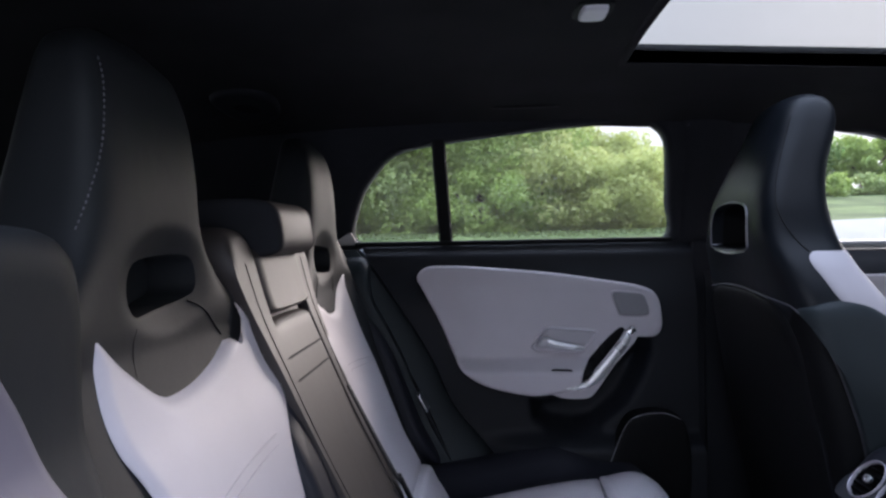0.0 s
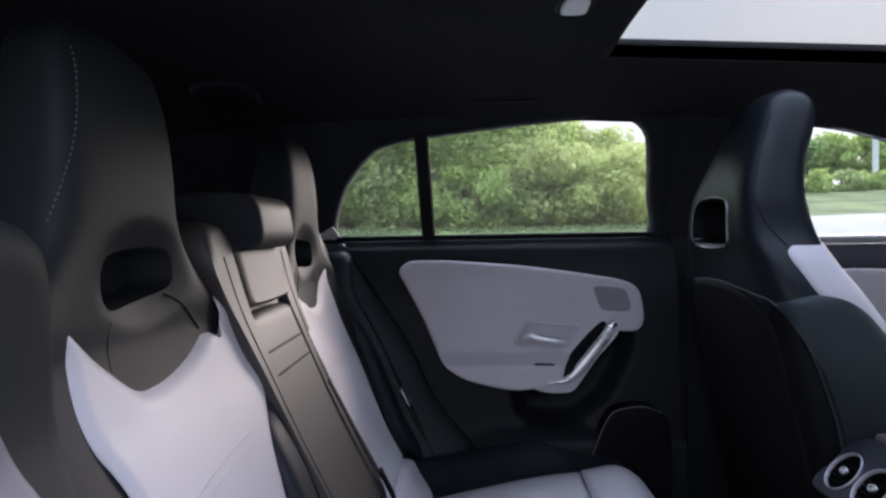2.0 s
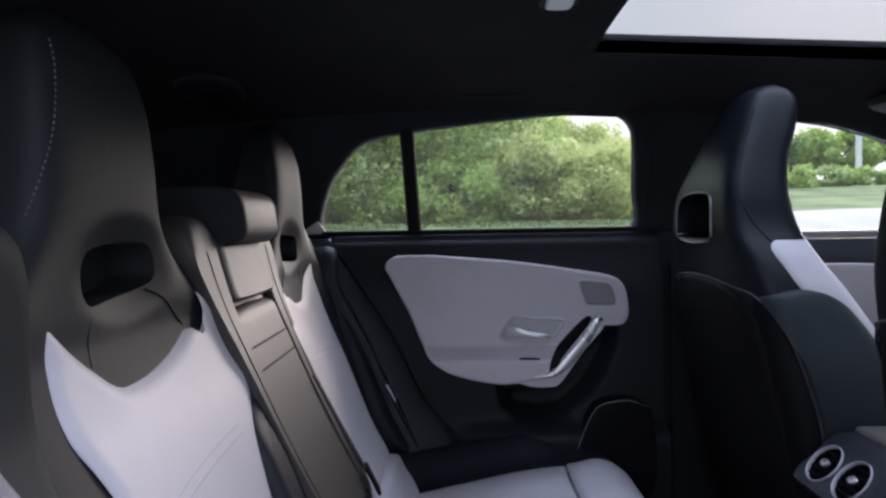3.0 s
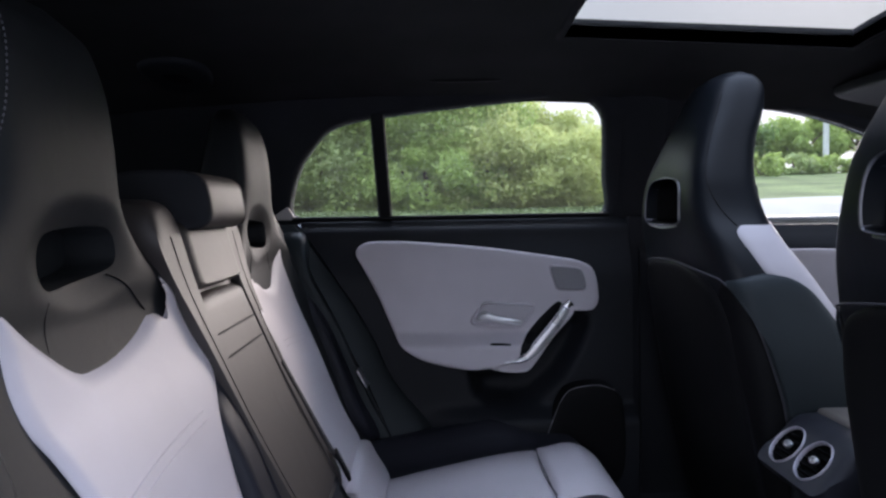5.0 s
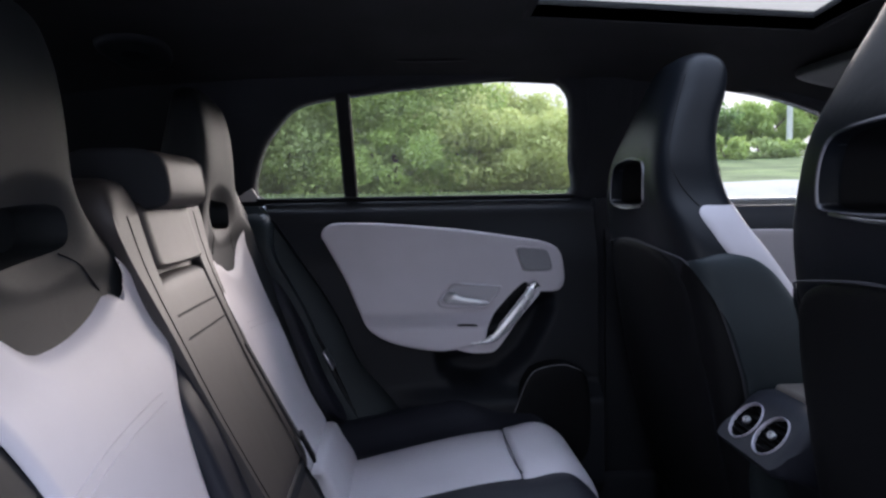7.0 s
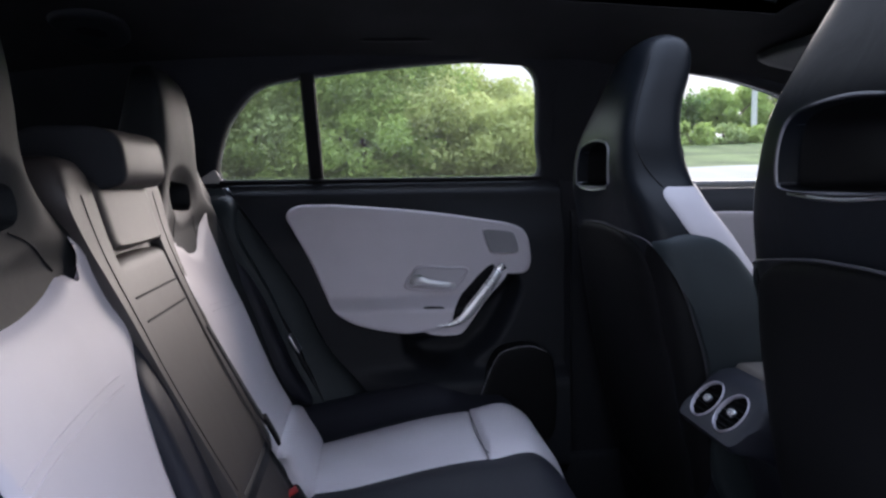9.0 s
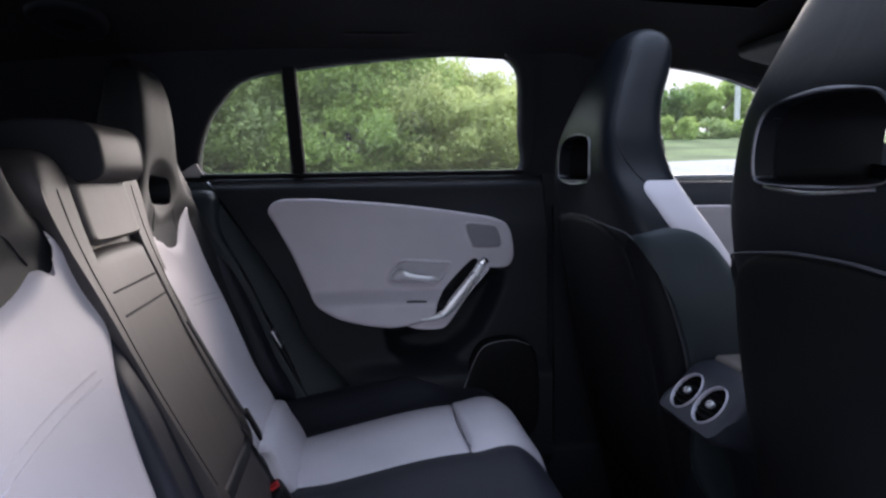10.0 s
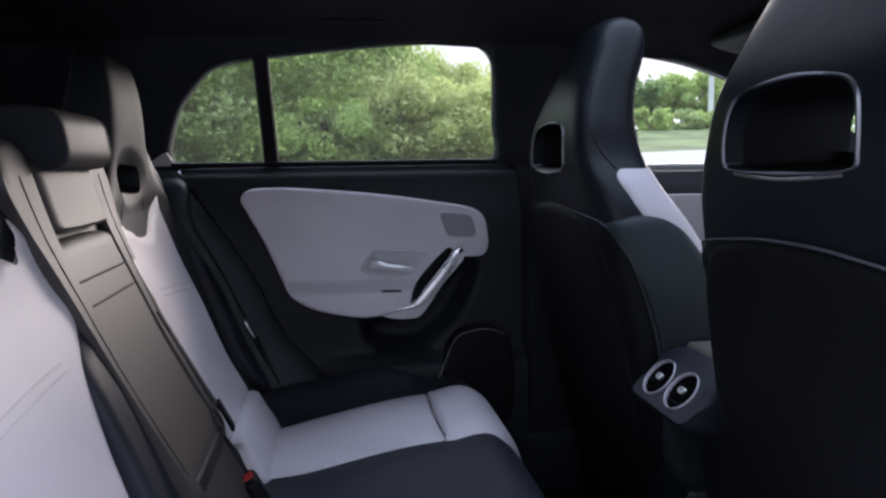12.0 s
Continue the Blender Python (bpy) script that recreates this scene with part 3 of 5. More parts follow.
# inner door handle
HB = [(0.205, 0.726), (0.212, 0.714), (0.25, 0.710), (0.305, 0.708), (0.325, 0.722), (0.345, 0.748), (0.338, 0.756), (0.29, 0.760), (0.238, 0.762), (0.222, 0.748)]
bowl = part("handle_bowl", pad(HB, lambda x, z, h: insert_place(x, z, 0.0060 + h), rim=0.006, lift=0.0015, depth=0.01, rings=8, n=60), RECESS, door, "grey leather-look handle recess")
part("recess_rim", tube([insert_place(x, z, 0.0075) for x, z in HB], 0.0038, 8, 80, True), GREY_LEATHER, door, "rounded rim of the handle recess")
hp = [insert_place(x, z, h) for x, z, h in ((0.214, 0.729, 0.012), (0.235, 0.735, 0.022), (0.255, 0.729, 0.026), (0.29, 0.723, 0.026), (0.318, 0.719, 0.022))]
bm = bmesh.new()
line = curve_pts(hp, 24)
rings = []
for i, p in enumerate(line):
    u = i / 23
    h = 0.012 - 0.005 * smoothstep(0.1, 0.5, u)
    h *= math.sqrt(max(0.02, 1 - (2 * u - 1) ** 8))
    rings.append([p + Vector((0, math.cos(2 * math.pi * k / 12) * h * 0.7, math.sin(2 * math.pi * k / 12) * h)) for k in range(12)])
skin(bm, rings)
part("inner_handle", bm, HANDLE_SILVER, door, "satin silver door opener")
part("handle_edge", tube([insert_place(x, z, 0.0105) for x, z in HB[6:] + HB[:2]], 0.0010, 6, 40), SATIN, door, "thin bright edge round the handle recess")
part("slot", pad([(0.243, 0.677), (0.262, 0.6775), (0.285, 0.676), (0.285, 0.673), (0.262, 0.6735), (0.243, 0.674)], lambda x, z, h: insert_place(x, z, 0.0065 + h), rim=0.001, lift=0.001, depth=0.004, rings=3, n=30), BACK_PLASTIC, door, "small dark slot")

# pull handle: a satin bar that bends from the armrest up to the tweeter
bar = [(0.243, 0.567, 0.637), (0.28, 0.563, 0.636), (0.310, 0.561, 0.641), (0.333, 0.560, 0.657), (0.363, 0.563, 0.690), (0.398, 0.571, 0.731), (0.412, 0.577, 0.748), (0.419, 0.587, 0.758)]
bm = bmesh.new()
line = curve_pts(bar, 60)
rings = []
for i, p in enumerate(line):
    u = i / 59
    d = (line[min(59, i + 1)] - line[max(0, i - 1)]).normalized()
    w = 0.004 + 0.0085 * smoothstep(0.15, 0.5, u) - 0.001 * smoothstep(0.6, 1, u)
    up = Vector((0, 1, 0)).cross(d).normalized()
    w *= math.sqrt(max(0.04, 1 - max(0, (u - 0.9) / 0.1) ** 4))
    rings.append([p + up * (math.copysign(abs(math.sin(a)) ** 0.6, math.sin(a)) * w) + Vector((0, -math.cos(a) * 0.008, 0)) for a in (2 * math.pi * k / 16 for k in range(16))])
skin(bm, rings)
part("pull_handle", bm, HANDLE_SILVER, door, "satin silver pull handle")
# pale leather web below the pull handle; a black panel paints the shade behind it
WEB = [(0.236, 0.630), (0.302, 0.634), (0.333, 0.650), (0.366, 0.690), (0.409, 0.740), (0.428, 0.756), (0.425, 0.738), (0.380, 0.685), (0.348, 0.640), (0.330, 0.618), (0.312, 0.611), (0.27, 0.612), (0.240, 0.621)]
bm = bmesh.new()
pts = curve_pts([(*p, 0) for p in WEB], 90, True)
rings = [[Vector((p.x, y, p.y)) for p in pts] for y in (0.61, 0.59, 0.573)]
c = sum(pts, Vector()) / 90
rings.append([Vector((p.x, 0.569, p.y)) for p in pts])
skin(bm, rings, True, False)
f = bm.faces.new(list(bm.verts)[-90:])
bmesh.ops.triangulate(bm, faces=[f])
part("handle_shell", bm, GREY_LEATHER, door, "pale grey underside of the pull handle")
SLOT = [(0.390, 0.757), (0.400, 0.763), (0.408, 0.760), (0.402, 0.745), (0.378, 0.718), (0.354, 0.692), (0.330, 0.664), (0.320, 0.655), (0.311, 0.658), (0.310, 0.672), (0.336, 0.702), (0.366, 0.735)]
part("grip_shade", pad(SLOT, lambda x, z, h: insert_place(x, z, 0.006 + h) if x > 0.36 else Vector((x, min(insert_place(x, z, 0.006 + h).y, 0.600 - h), z)), rim=0.002, lift=0.001, depth=0.02, rings=6, n=60), BACK_PLASTIC, door, "black panel painting the shaded hollow behind the pull handle")

part("handle_cap", turned(box(-0.011, 0.011, -0.010, 0.010, -0.009, 0.009, 0.004), pose(0.417, 0.581, 0.757, 0, -38, 0)), CHROME, door, "bright cap at the top of the pull handle")

# door bin with speaker
SP = [(0.362, 0.455), (0.376, 0.492), (0.396, 0.541), (0.415, 0.566), (0.445, 0.576), (0.485, 0.578), (0.520, 0.565), (0.537, 0.535), (0.545, 0.45), (0.53, 0.36), (0.45, 0.33), (0.37, 0.35), (0.352, 0.41)]
spk = part("speaker", pad(SP, lambda x, z, h: Vector((x, 0.575 - h, z)), rim=0.006, lift=0.006, depth=0.05, rings=8, n=80), BACK_PLASTIC, door, "black speaker cover")
part("speaker_edge", tube([(x, 0.569, z) for x, z in SP[:7]], 0.0009, 6, 40), GRILLE, spk, "thin grey edge of the speaker cover")
part("belt_strip", tube([(-0.21, 0.690, 0.957), (0.1, 0.690, 0.957), (0.35, 0.690, 0.957), (0.535, 0.690, 0.957)], 0.006, 8), BACK_PLASTIC, door, "black seal below the window")

# front left door trim
fdoor = thing("door_2", (1.0, 0.70, 0.32), "closed dark front car door with pale grey insert", "car door", kind="structure")


def fdoor_at(x, z, e=False):
    y = 0.70 - 0.05 * smoothstep(0.93, 0.86, z)
    return (x, y, z)


part("trim_panel", sheet([0.60 + 0.05 * i for i in range(20)], [0.24 + 0.685 * i / 30 for i in range(31)], fdoor_at, (0, 0.07, 0)), DARK_PLASTIC, fdoor, "dark soft-touch door trim")
part("leather_insert", pad([(0.74, 0.845), (0.9, 0.868), (1.1, 0.866), (1.35, 0.84), (1.4, 0.78), (1.3, 0.66), (0.95, 0.60), (0.78, 0.65), (0.72, 0.75)], lambda x, z, h: Vector((x, 0.648 - h, z)), rim=0.008, lift=0.008, depth=0.02, rings=10), GREY_LEATHER, fdoor, "pale grey leather insert")
# door pillar between the doors
pillar_cover = whole("pillar_cover", box(0.5765, 0.70, 0.662, 0.731, 0.22, 0.952, 0.005), PILLAR, "dark trim of the centre door pillar", "pillar", kind="structure")
part("clip", box(0.637, 0.641, 0.657, 0.664, 0.750, 0.768, 0.001), SATIN_DARK, pillar_cover, "tiny grey clip")

bm = bmesh.new()
rings = []
for k in range(13):
    z = 0.948 + 0.288 * k / 12
    y = side_y(z)
    wide = 0.012 * smoothstep(1.15, 1.235, z)
    rings.append([Vector((x, y + d, z)) for x, d in ((0.556 - wide, 0.02), (0.556 - wide, -0.003), (0.565, -0.009), (0.60, -0.012), (0.645, -0.009), (0.655, -0.003), (0.655, 0.02))])
skin(bm, rings)
whole("pillar_upper", bm, PILLAR, "dark cloth-covered centre pillar", "pillar", kind="structure")

# belt line ledge behind the door, and wheel arch side
bm = bmesh.new()
rings = []
for z in [0.3 + 0.645 * k / 24 for k in range(25)]:
    xe = door_back(z) - 0.009
    rings.append([Vector((xe, 0.655, z)), Vector((xe, 0.70, z)), Vector((-0.46, 0.70, z)), Vector((-0.46, 0.60, z)), Vector((xe - 0.12, 0.60, z))])
skin(bm, rings)
# lighter teal here stands in for cool light on the arch trim
whole("wall_left_arch", bm, TEAL_LIT_LEATHER, "dark wheel arch trim behind the rear door", "wall", kind="structure")

# ---- rear seats ----
SEAT_Y = 0.37


def rear_front(z):
    """Front of the rear backrest's middle, against height."""
    return spline([(0.36, 0.02), (0.45, -0.02), (0.55, -0.075), (0.62, -0.103), (0.70, -0.135), (0.785, -0.178), (0.84, -0.206), (0.92, -0.210), (1.02, -0.206), (1.10, -0.212), (1.15, -0.228), (1.19, -0.25)], z)[0]


def rear_half(z):
    return spline([(0.36, 0.235), (0.60, 0.24), (0.80, 0.252), (0.865, 0.238), (0.888, 0.224), (0.911, 0.192), (0.946, 0.148), (0.972, 0.124), (1.003, 0.114), (1.05, 0.108), (1.10, 0.100), (1.135, 0.088), (1.152, 0.072), (1.164, 0.045), (1.19, 0.03)], z)[0]


def rear_dish(z):
    return spline([(0.36, 0.0), (0.5, 0.006), (0.62, 0.012), (0.785, 0.037), (0.88, 0.033), (0.95, 0.010), (1.0, 0.003), (1.19, 0.0)], z)[0]


def rear_surface(cy, y, z):
    """The front of an outer backrest at y and z."""
    t = min(1, abs(y - cy) / rear_half(z))
    edge = 1 - (1 - t**5) ** 0.35 if t < 1 else 1
    return rear_front(z) + rear_dish(z) * t * t * 1.0 - 0.03 * edge


def rear_seat(sign):
    cy = sign * SEAT_Y
    seat = thing("rear_sports_seat", (-0.2, cy, 0.36), "black and pale grey leather rear sports seat with integrated headrest", "car seat", "rear seats")
    keys = []
    for z in (0.36, 0.45, 0.55, 0.70, 0.80, 0.87, 0.90, 0.93, 0.96, 0.99, 1.04, 1.09, 1.12, 1.14, 1.155, 1.164):
        xf = rear_front(z) + rear_dish(z)
        thick = spline([(0.36, 0.15), (0.8, 0.15), (0.95, 0.118), (1.02, 0.098), (1.06, 0.086), (1.10, 0.072), (1.13, 0.058), (1.152, 0.040), (1.164, 0.022)], z)[0]
        keys.append((z, xf - thick - 0.012 * smoothstep(1.13, 1.164, z), xf - 0.010 * smoothstep(1.14, 1.164, z), rear_half(z), 4.2 if z < 0.88 else 4.8 if z < 0.95 else 5.5, rear_dish(z)))
    body = loft(keys, cy, 150, 128, True)
    for v in body.verts:
        v.co.y -= sign * 0.006 * smoothstep(0.90, 0.98, v.co.z)
    # the front sinks softly towards the opening
    hy = cy - sign * 0.028
    for v in body.verts:
        d = math.hypot((v.co.y - hy) / 0.105, (v.co.z - 0.936) / 0.055)
        if d < 1 and v.co.x > rear_front(v.co.z) - 0.06:
            v.co.x -= 0.018 * (1 - d * d) ** 1.5
    hole = pad([(cy - sign * u, z) for u, z in ((-0.050, 0.928), (-0.046, 0.946), (-0.030, 0.956), (0.02, 0.960), (0.065, 0.961), (0.090, 0.955), (0.099, 0.938), (0.094, 0.922), (0.07, 0.914), (0.02, 0.908), (-0.028, 0.906), (-0.045, 0.913))],
               lambda y, z, h: Vector((-0.173 + 3.77 * h, y, z)), rim=0.004, lift=0.03, depth=0.024, rings=3, n=64, centre=(hy, 0.934))
    body = carve(body, hole)
    rim = [e for e in body.edges if len(e.link_faces) == 2 and e.calc_face_angle(0) > 0.8 and all(0.89 < v.co.z < 0.99 and abs(v.co.y - hy) < 0.09 and v.co.x > rear_front(v.co.z) - 0.055 for v in e.verts)]
    bmesh.ops.bevel(body, geom=rim, offset=0.009, segments=4, profile=0.5, affect="EDGES", clamp_overlap=True)
    skin_tree = BVHTree.FromBMesh(body)

    def touch(y, z, h):
        """The point h in front of the backrest's own surface."""
        hit = skin_tree.ray_cast(Vector((0.3, y, z)), Vector((-1, 0, 0)))[0]
        x = max(hit.x, rear_front(z) - 0.05) if hit else rear_front(z) - 0.03
        return Vector((x + h, y, z))
    part("backrest", body, REAR_LEATHER, seat, "charcoal leather backrest with an opening below the headrest")
    # seams of the black tongue between the opening and the pale insert
    for line, wide in ((((0.080, 0.912), (0.092, 0.907), (0.106, 0.897), (0.122, 0.883), (0.136, 0.869)), 0.0012), (((-0.040, 0.897), (-0.047, 0.885), (-0.050, 0.870), (-0.052, 0.856)), 0.0005)):
        part("seam", tube([touch(cy - sign * u, z, 0.0002) for u, z in line], wide, 6, 40), DARK_SEAM, seat, "dark seam")
    # pale insert, with a deep V cut for the black upper pad
    V = [(-0.125, 0.904), (-0.098, 0.887), (-0.05, 0.853), (-0.020, 0.834), (0.008, 0.830), (0.055, 0.834), (0.105, 0.848), (0.138, 0.868), (0.156, 0.887), (0.166, 0.907)]
    if sign > 0:
        # the far seat's inner horn ends lower, under the centre backrest
        V = V[:6] + [(0.105, 0.852), (0.136, 0.860), (0.158, 0.866)]
    side = [(0.196, 0.889), (0.221, 0.873), (0.240, 0.846), (0.243, 0.815), (0.228, 0.785), (0.196, 0.745), (0.170, 0.69), (0.158, 0.60), (0.150, 0.53), (0.13, 0.495)]
    if sign > 0:
        side = side[:4] + [(0.234, 0.785), (0.226, 0.745), (0.218, 0.69), (0.208, 0.60), (0.190, 0.53), (0.16, 0.495)]
    outer = [(0.128, 0.872), (0.133, 0.842), (0.130, 0.815), (0.116, 0.785), (0.104, 0.745), (0.098, 0.69), (0.102, 0.60), (0.108, 0.53), (0.10, 0.495)]

    def on(y, z, h):
        y = -sign * y
        near = [max(touch(cy + y + dy, z + dz, 0).x, rear_surface(cy, cy + y + dy, z + dz)) for dy, dz in ((0, 0), (0.007, 0), (-0.007, 0), (0, -0.008), (0.007, -0.008), (-0.007, -0.008), (0, -0.016))]
        return Vector((max(near[0], sum(near) / 7 + 0.001) + h, cy + y, z))
    bm = bmesh.new()
    n = 40
    top_line = curve_pts([(*p, 0) for p in V], 160)
    def v_at(y):
        if y <= -0.125 or y >= V[-1][0]:
            return 9
        return next((a.y + (b.y - a.y) * (y - a.x) / (b.x - a.x) for a, b in zip(top_line, top_line[1:]) if a.x <= y <= b.x), 0.904)
    inner_edge = sorted([(V[-1][1], V[-1][0])] + [(z, y) for y, z in side if z < V[-1][1] - 0.01])
    outer_edge = sorted([(0.904, 0.125)] + [(z, y) for y, z in outer])

    def half_at(z, s):
        edge = inner_edge if s > 0 else outer_edge
        return spline(edge, min(edge[-1][0], max(edge[0][0], z)))[0]
    # columns across, rows from the bottom to the V or to the shoulder
    rows = 60
    grid = []
    for j in range(rows + 1):
        row = []
        for i in range(n + 1):
            s = -1 + 2 * i / n
            s = math.sin(s * math.pi / 2)
            z0 = 0.492
            ztop = 0.904 if s <= 0 else V[-1][1]
            zz = z0 + (ztop - z0) * j / rows
            for _ in range(3):
                y = s * half_at(zz, s)
                zt = min(ztop, v_at(y))
                zz = z0 + (zt - z0) * j / rows
            y = s * half_at(zz, s)
            e = min(1, (1 - abs(s)) * 9, (rows - j) / 3.0, j / 3.0)
            row.append(on(y, zz, -0.004 + 0.009 * math.sqrt(max(0, e))))
        grid.append([bm.verts.new(p) for p in row])
    for a, b in zip(grid, grid[1:]):
        for i in range(n):
            bm.faces.new((a[i], a[i + 1], b[i + 1], b[i]))
    panel = part("leather_insert", bm, GREY_LEATHER, seat, "pale grey leather insert")
    # seams of the pale insert
    for dz in (0.0, 0.010):
        part("seam", tube([on(y, 0.728 + 0.10 * y + dz, 0.0050) for y in (-0.09, -0.05, 0.0, 0.05, 0.10, 0.145)], 0.0013, 6, 40), GREY_LEATHER, panel, "stitched crease")
    # black upper pad seams
    for s in (-1, 1):
        if s == sign:
            part("stitching", dashes([touch(cy + s * u, z, 0.0006) for u, z in ((0.071, 1.130), (0.076, 1.104), (0.088, 1.056), (0.101, 1.015), (0.113, 0.980))], 0.0008, 0.0034, 0.0022), STITCH, seat, "grey stitched seam down the headrest")
    # outer and inner side bolsters stand proud of the backrest
    for s in (-1, 1) if sign < 0 else (1,):
        bo = [(s * 0.165, 0.50), (s * 0.160, 0.62), (s * 0.166, 0.72), (s * 0.195, 0.765), (s * 0.212, 0.79), (s * 0.232, 0.77), (s * 0.245, 0.72), (s * 0.25, 0.55), (s * 0.24, 0.46)]
        part("bolster", pad(bo, lambda y, z, h: Vector((rear_front(z) + 0.012 + h, cy + y, z)), rim=0.025, lift=0.016, depth=0.06, rings=8, n=80, centre=(s * 0.205, 0.64)), NAVY_LEATHER, seat, "navy-black leather side bolster")
    return seat


for s in (-1, 1):
    rear_seat(s)

# centre backrest with folded armrest
cen = thing("centre_car_seat", (-0.15, 0, 0.36), "black leather rear centre backrest with folded armrest", "car seat")


def cen_x(z):
    return spline([(0.36, 0.045), (0.45, 0.0), (0.56, -0.058), (0.70, -0.128), (0.80, -0.172), (0.88, -0.204), (0.96, -0.226), (1.0, -0.235)], z)[0]


keys = [(z, cen_x(z) - 0.14, cen_x(z), hw, 7, 0.0) for z, hw in ((0.36, 0.165), (0.55, 0.16), (0.75, 0.155), (0.90, 0.15), (0.945, 0.148), (0.962, 0.14), (0.97, 0.12))]
part("backrest", loft(keys, 0, 50, 72), BLACK_LEATHER, cen, "black leather centre backrest")
cp = lambda y, z, h: Vector((cen_x(z) + h, y, z))
arm = part("armrest", pad([(-0.107, 0.56), (-0.107, 0.70), (-0.106, 0.855), (-0.100, 0.864), (0, 0.867), (0.100, 0.864), (0.106, 0.855), (0.107, 0.70), (0.107, 0.56), (0.099, 0.552), (0, 0.55), (-0.099, 0.552)], cp, rim=0.010, lift=0.016, depth=0.02, rings=14, n=160), BLACK_LEATHER, cen, "folded-up black leather armrest")
for z in (0.816, 0.786):
    part("crease", tube([cp(y, z, 0.0168) for y in (-0.094, -0.05, 0, 0.05, 0.094)], 0.0015, 6, 20), DARK_SEAM, arm, "dark seam across the armrest")
for side in (-1, 1):
    edge = [(0.1155, 0.545), (0.1155, 0.70), (0.1155, 0.86), (0.116, 0.945), (0.122, 0.982), (0.150, 0.990), (0.188, 0.982), (0.200, 0.945), (0.186, 0.90), (0.168, 0.84), (0.155, 0.75), (0.147, 0.65), (0.142, 0.55), (0.130, 0.538)]
    wing = part("side_strip", pad([(side * y, z) for y, z in edge], cp, rim=0.008, lift=0.026 if side < 0 else 0.0145, depth=0.03, rings=8, n=150, centre=(side * 0.138, 0.76)), BLACK_LEATHER, cen, "black leather strip beside the armrest")
    part("seam", tube([cp(side * y, z, 0.0265 if side < 0 else 0.0150) for y, z in ((0.133, 0.58), (0.137, 0.70), (0.142, 0.80), (0.150, 0.88), (0.156, 0.945))], 0.0006, 6, 50), DARK_SEAM, wing, "dark seam")
part("upper_pad", pad([(-0.107, 0.884), (-0.107, 0.93), (-0.097, 0.962), (0, 0.968), (0.097, 0.962), (0.107, 0.93), (0.107, 0.884), (0.100, 0.875), (0, 0.873), (-0.100, 0.875)], cp, rim=0.014, lift=0.026, depth=0.02, rings=10, n=90), BLACK_LEATHER, cen, "black leather pad above the armrest")
part("armrest_hinge", box(-0.075, -0.038, -0.118, 0.118, 0.515, 0.553, 0.008), DARK_PLASTIC, cen, "dark hinge cover")
for s in (-1, 1):
    part("seam", tube([cp(s * 0.136, z, 0.002) for z in (0.42, 0.5, 0.6, 0.7, 0.8, 0.9, 0.95)], 0.0018, 6, 50), DARK_SEAM, cen, "piped edge seam")
# centre headrest: a squat roll; flat black end panels paint the shade on its ends


def roll_section(y, r):
    ring = []
    for k in range(40):
        a = 2 * math.pi * k / 40
        c, q = math.cos(a), math.sin(a)
        x = 0.062 * r * math.copysign(abs(c) ** 0.5, c)
        z = 0.039 * r * math.copysign(abs(q) ** 0.55, q)
        ring.append(Vector((-0.232 + x - 0.15 * z, 0.006 + y, 0.990 + z)))
    return ring


bm = bmesh.new()
skin(bm, [roll_section(u * 0.092, max(0.05, (1 - abs(u) ** 30) ** 0.4)) for u in [-1 + 2 * i / 48 for i in range(49)]])
headrest = part("headrest", bm, BLACK_LEATHER, cen, "squat black leather headrest")
for s in (-1, 1):
    bm = bmesh.new()
    skin(bm, [roll_section(s * y, r) for y, r in ((0.080, 0.99), (0.0895, 1.006), (0.0925, 0.985), (0.0945, 0.94), (0.0952, 0.8))])
    part("end_panel", bm, SHADED_END, headrest, "black end panel that paints the headrest's shaded end")

# rear bench cushion
bench = thing("rear_bench", (0.2, 0, 0.14), "black leather rear bench cushion with pale grey inserts", "car seat")


FRONT_X = 0.395
ROLL_X, ROLL_Z, ROLL_ARC = 0.072, 0.12, 0.152


def cush_z(x, y):
    d = min(abs(y - SEAT_Y), abs(y + SEAT_Y))
    z = 0.405 + 0.055 * smoothstep(-0.05, 0.34, x) + 0.012 * smoothstep(0.13, 0.22, d) * smoothstep(0.5, 0.2, abs(y) - 0.1)
    z += 0.010 * smoothstep(0.33, 0.39, x)
    z += 0.055 * smoothstep(0.505, 0.585, abs(y)) * smoothstep(0.40, 0.22, x)
    return z


def bench_at(x, y, e=False):
    return (x, y, cush_z(x, y))


bm = bmesh.new()
rings = []
for i in range(61):
    y = -0.655 + 1.31 * i / 60
    edge = smoothstep(0.655, 0.60, abs(y))
    line = []
    for k in range(31):
        x = -0.12 + (FRONT_X + 0.12) * k / 30
        line.append(Vector((x, y, cush_z(x, y) - 0.035 * (1 - edge))))
    fx, fz = FRONT_X, cush_z(FRONT_X, y) - 0.035 * (1 - edge)
    for k in range(1, 15):
        a = k / 14 * math.pi / 2
        line.append(Vector((fx + ROLL_X * math.sin(a), y, fz - ROLL_Z * (1 - math.cos(a)))))
    line += [Vector((fx + 0.05, y, 0.2)), Vector((fx - 0.03, y, 0.145)), Vector((-0.12, y, 0.145))]
    rings.append(line)
skin(bm, rings)
part("cushion", bm, NAVY_LEATHER, bench, "navy-black leather cushion")


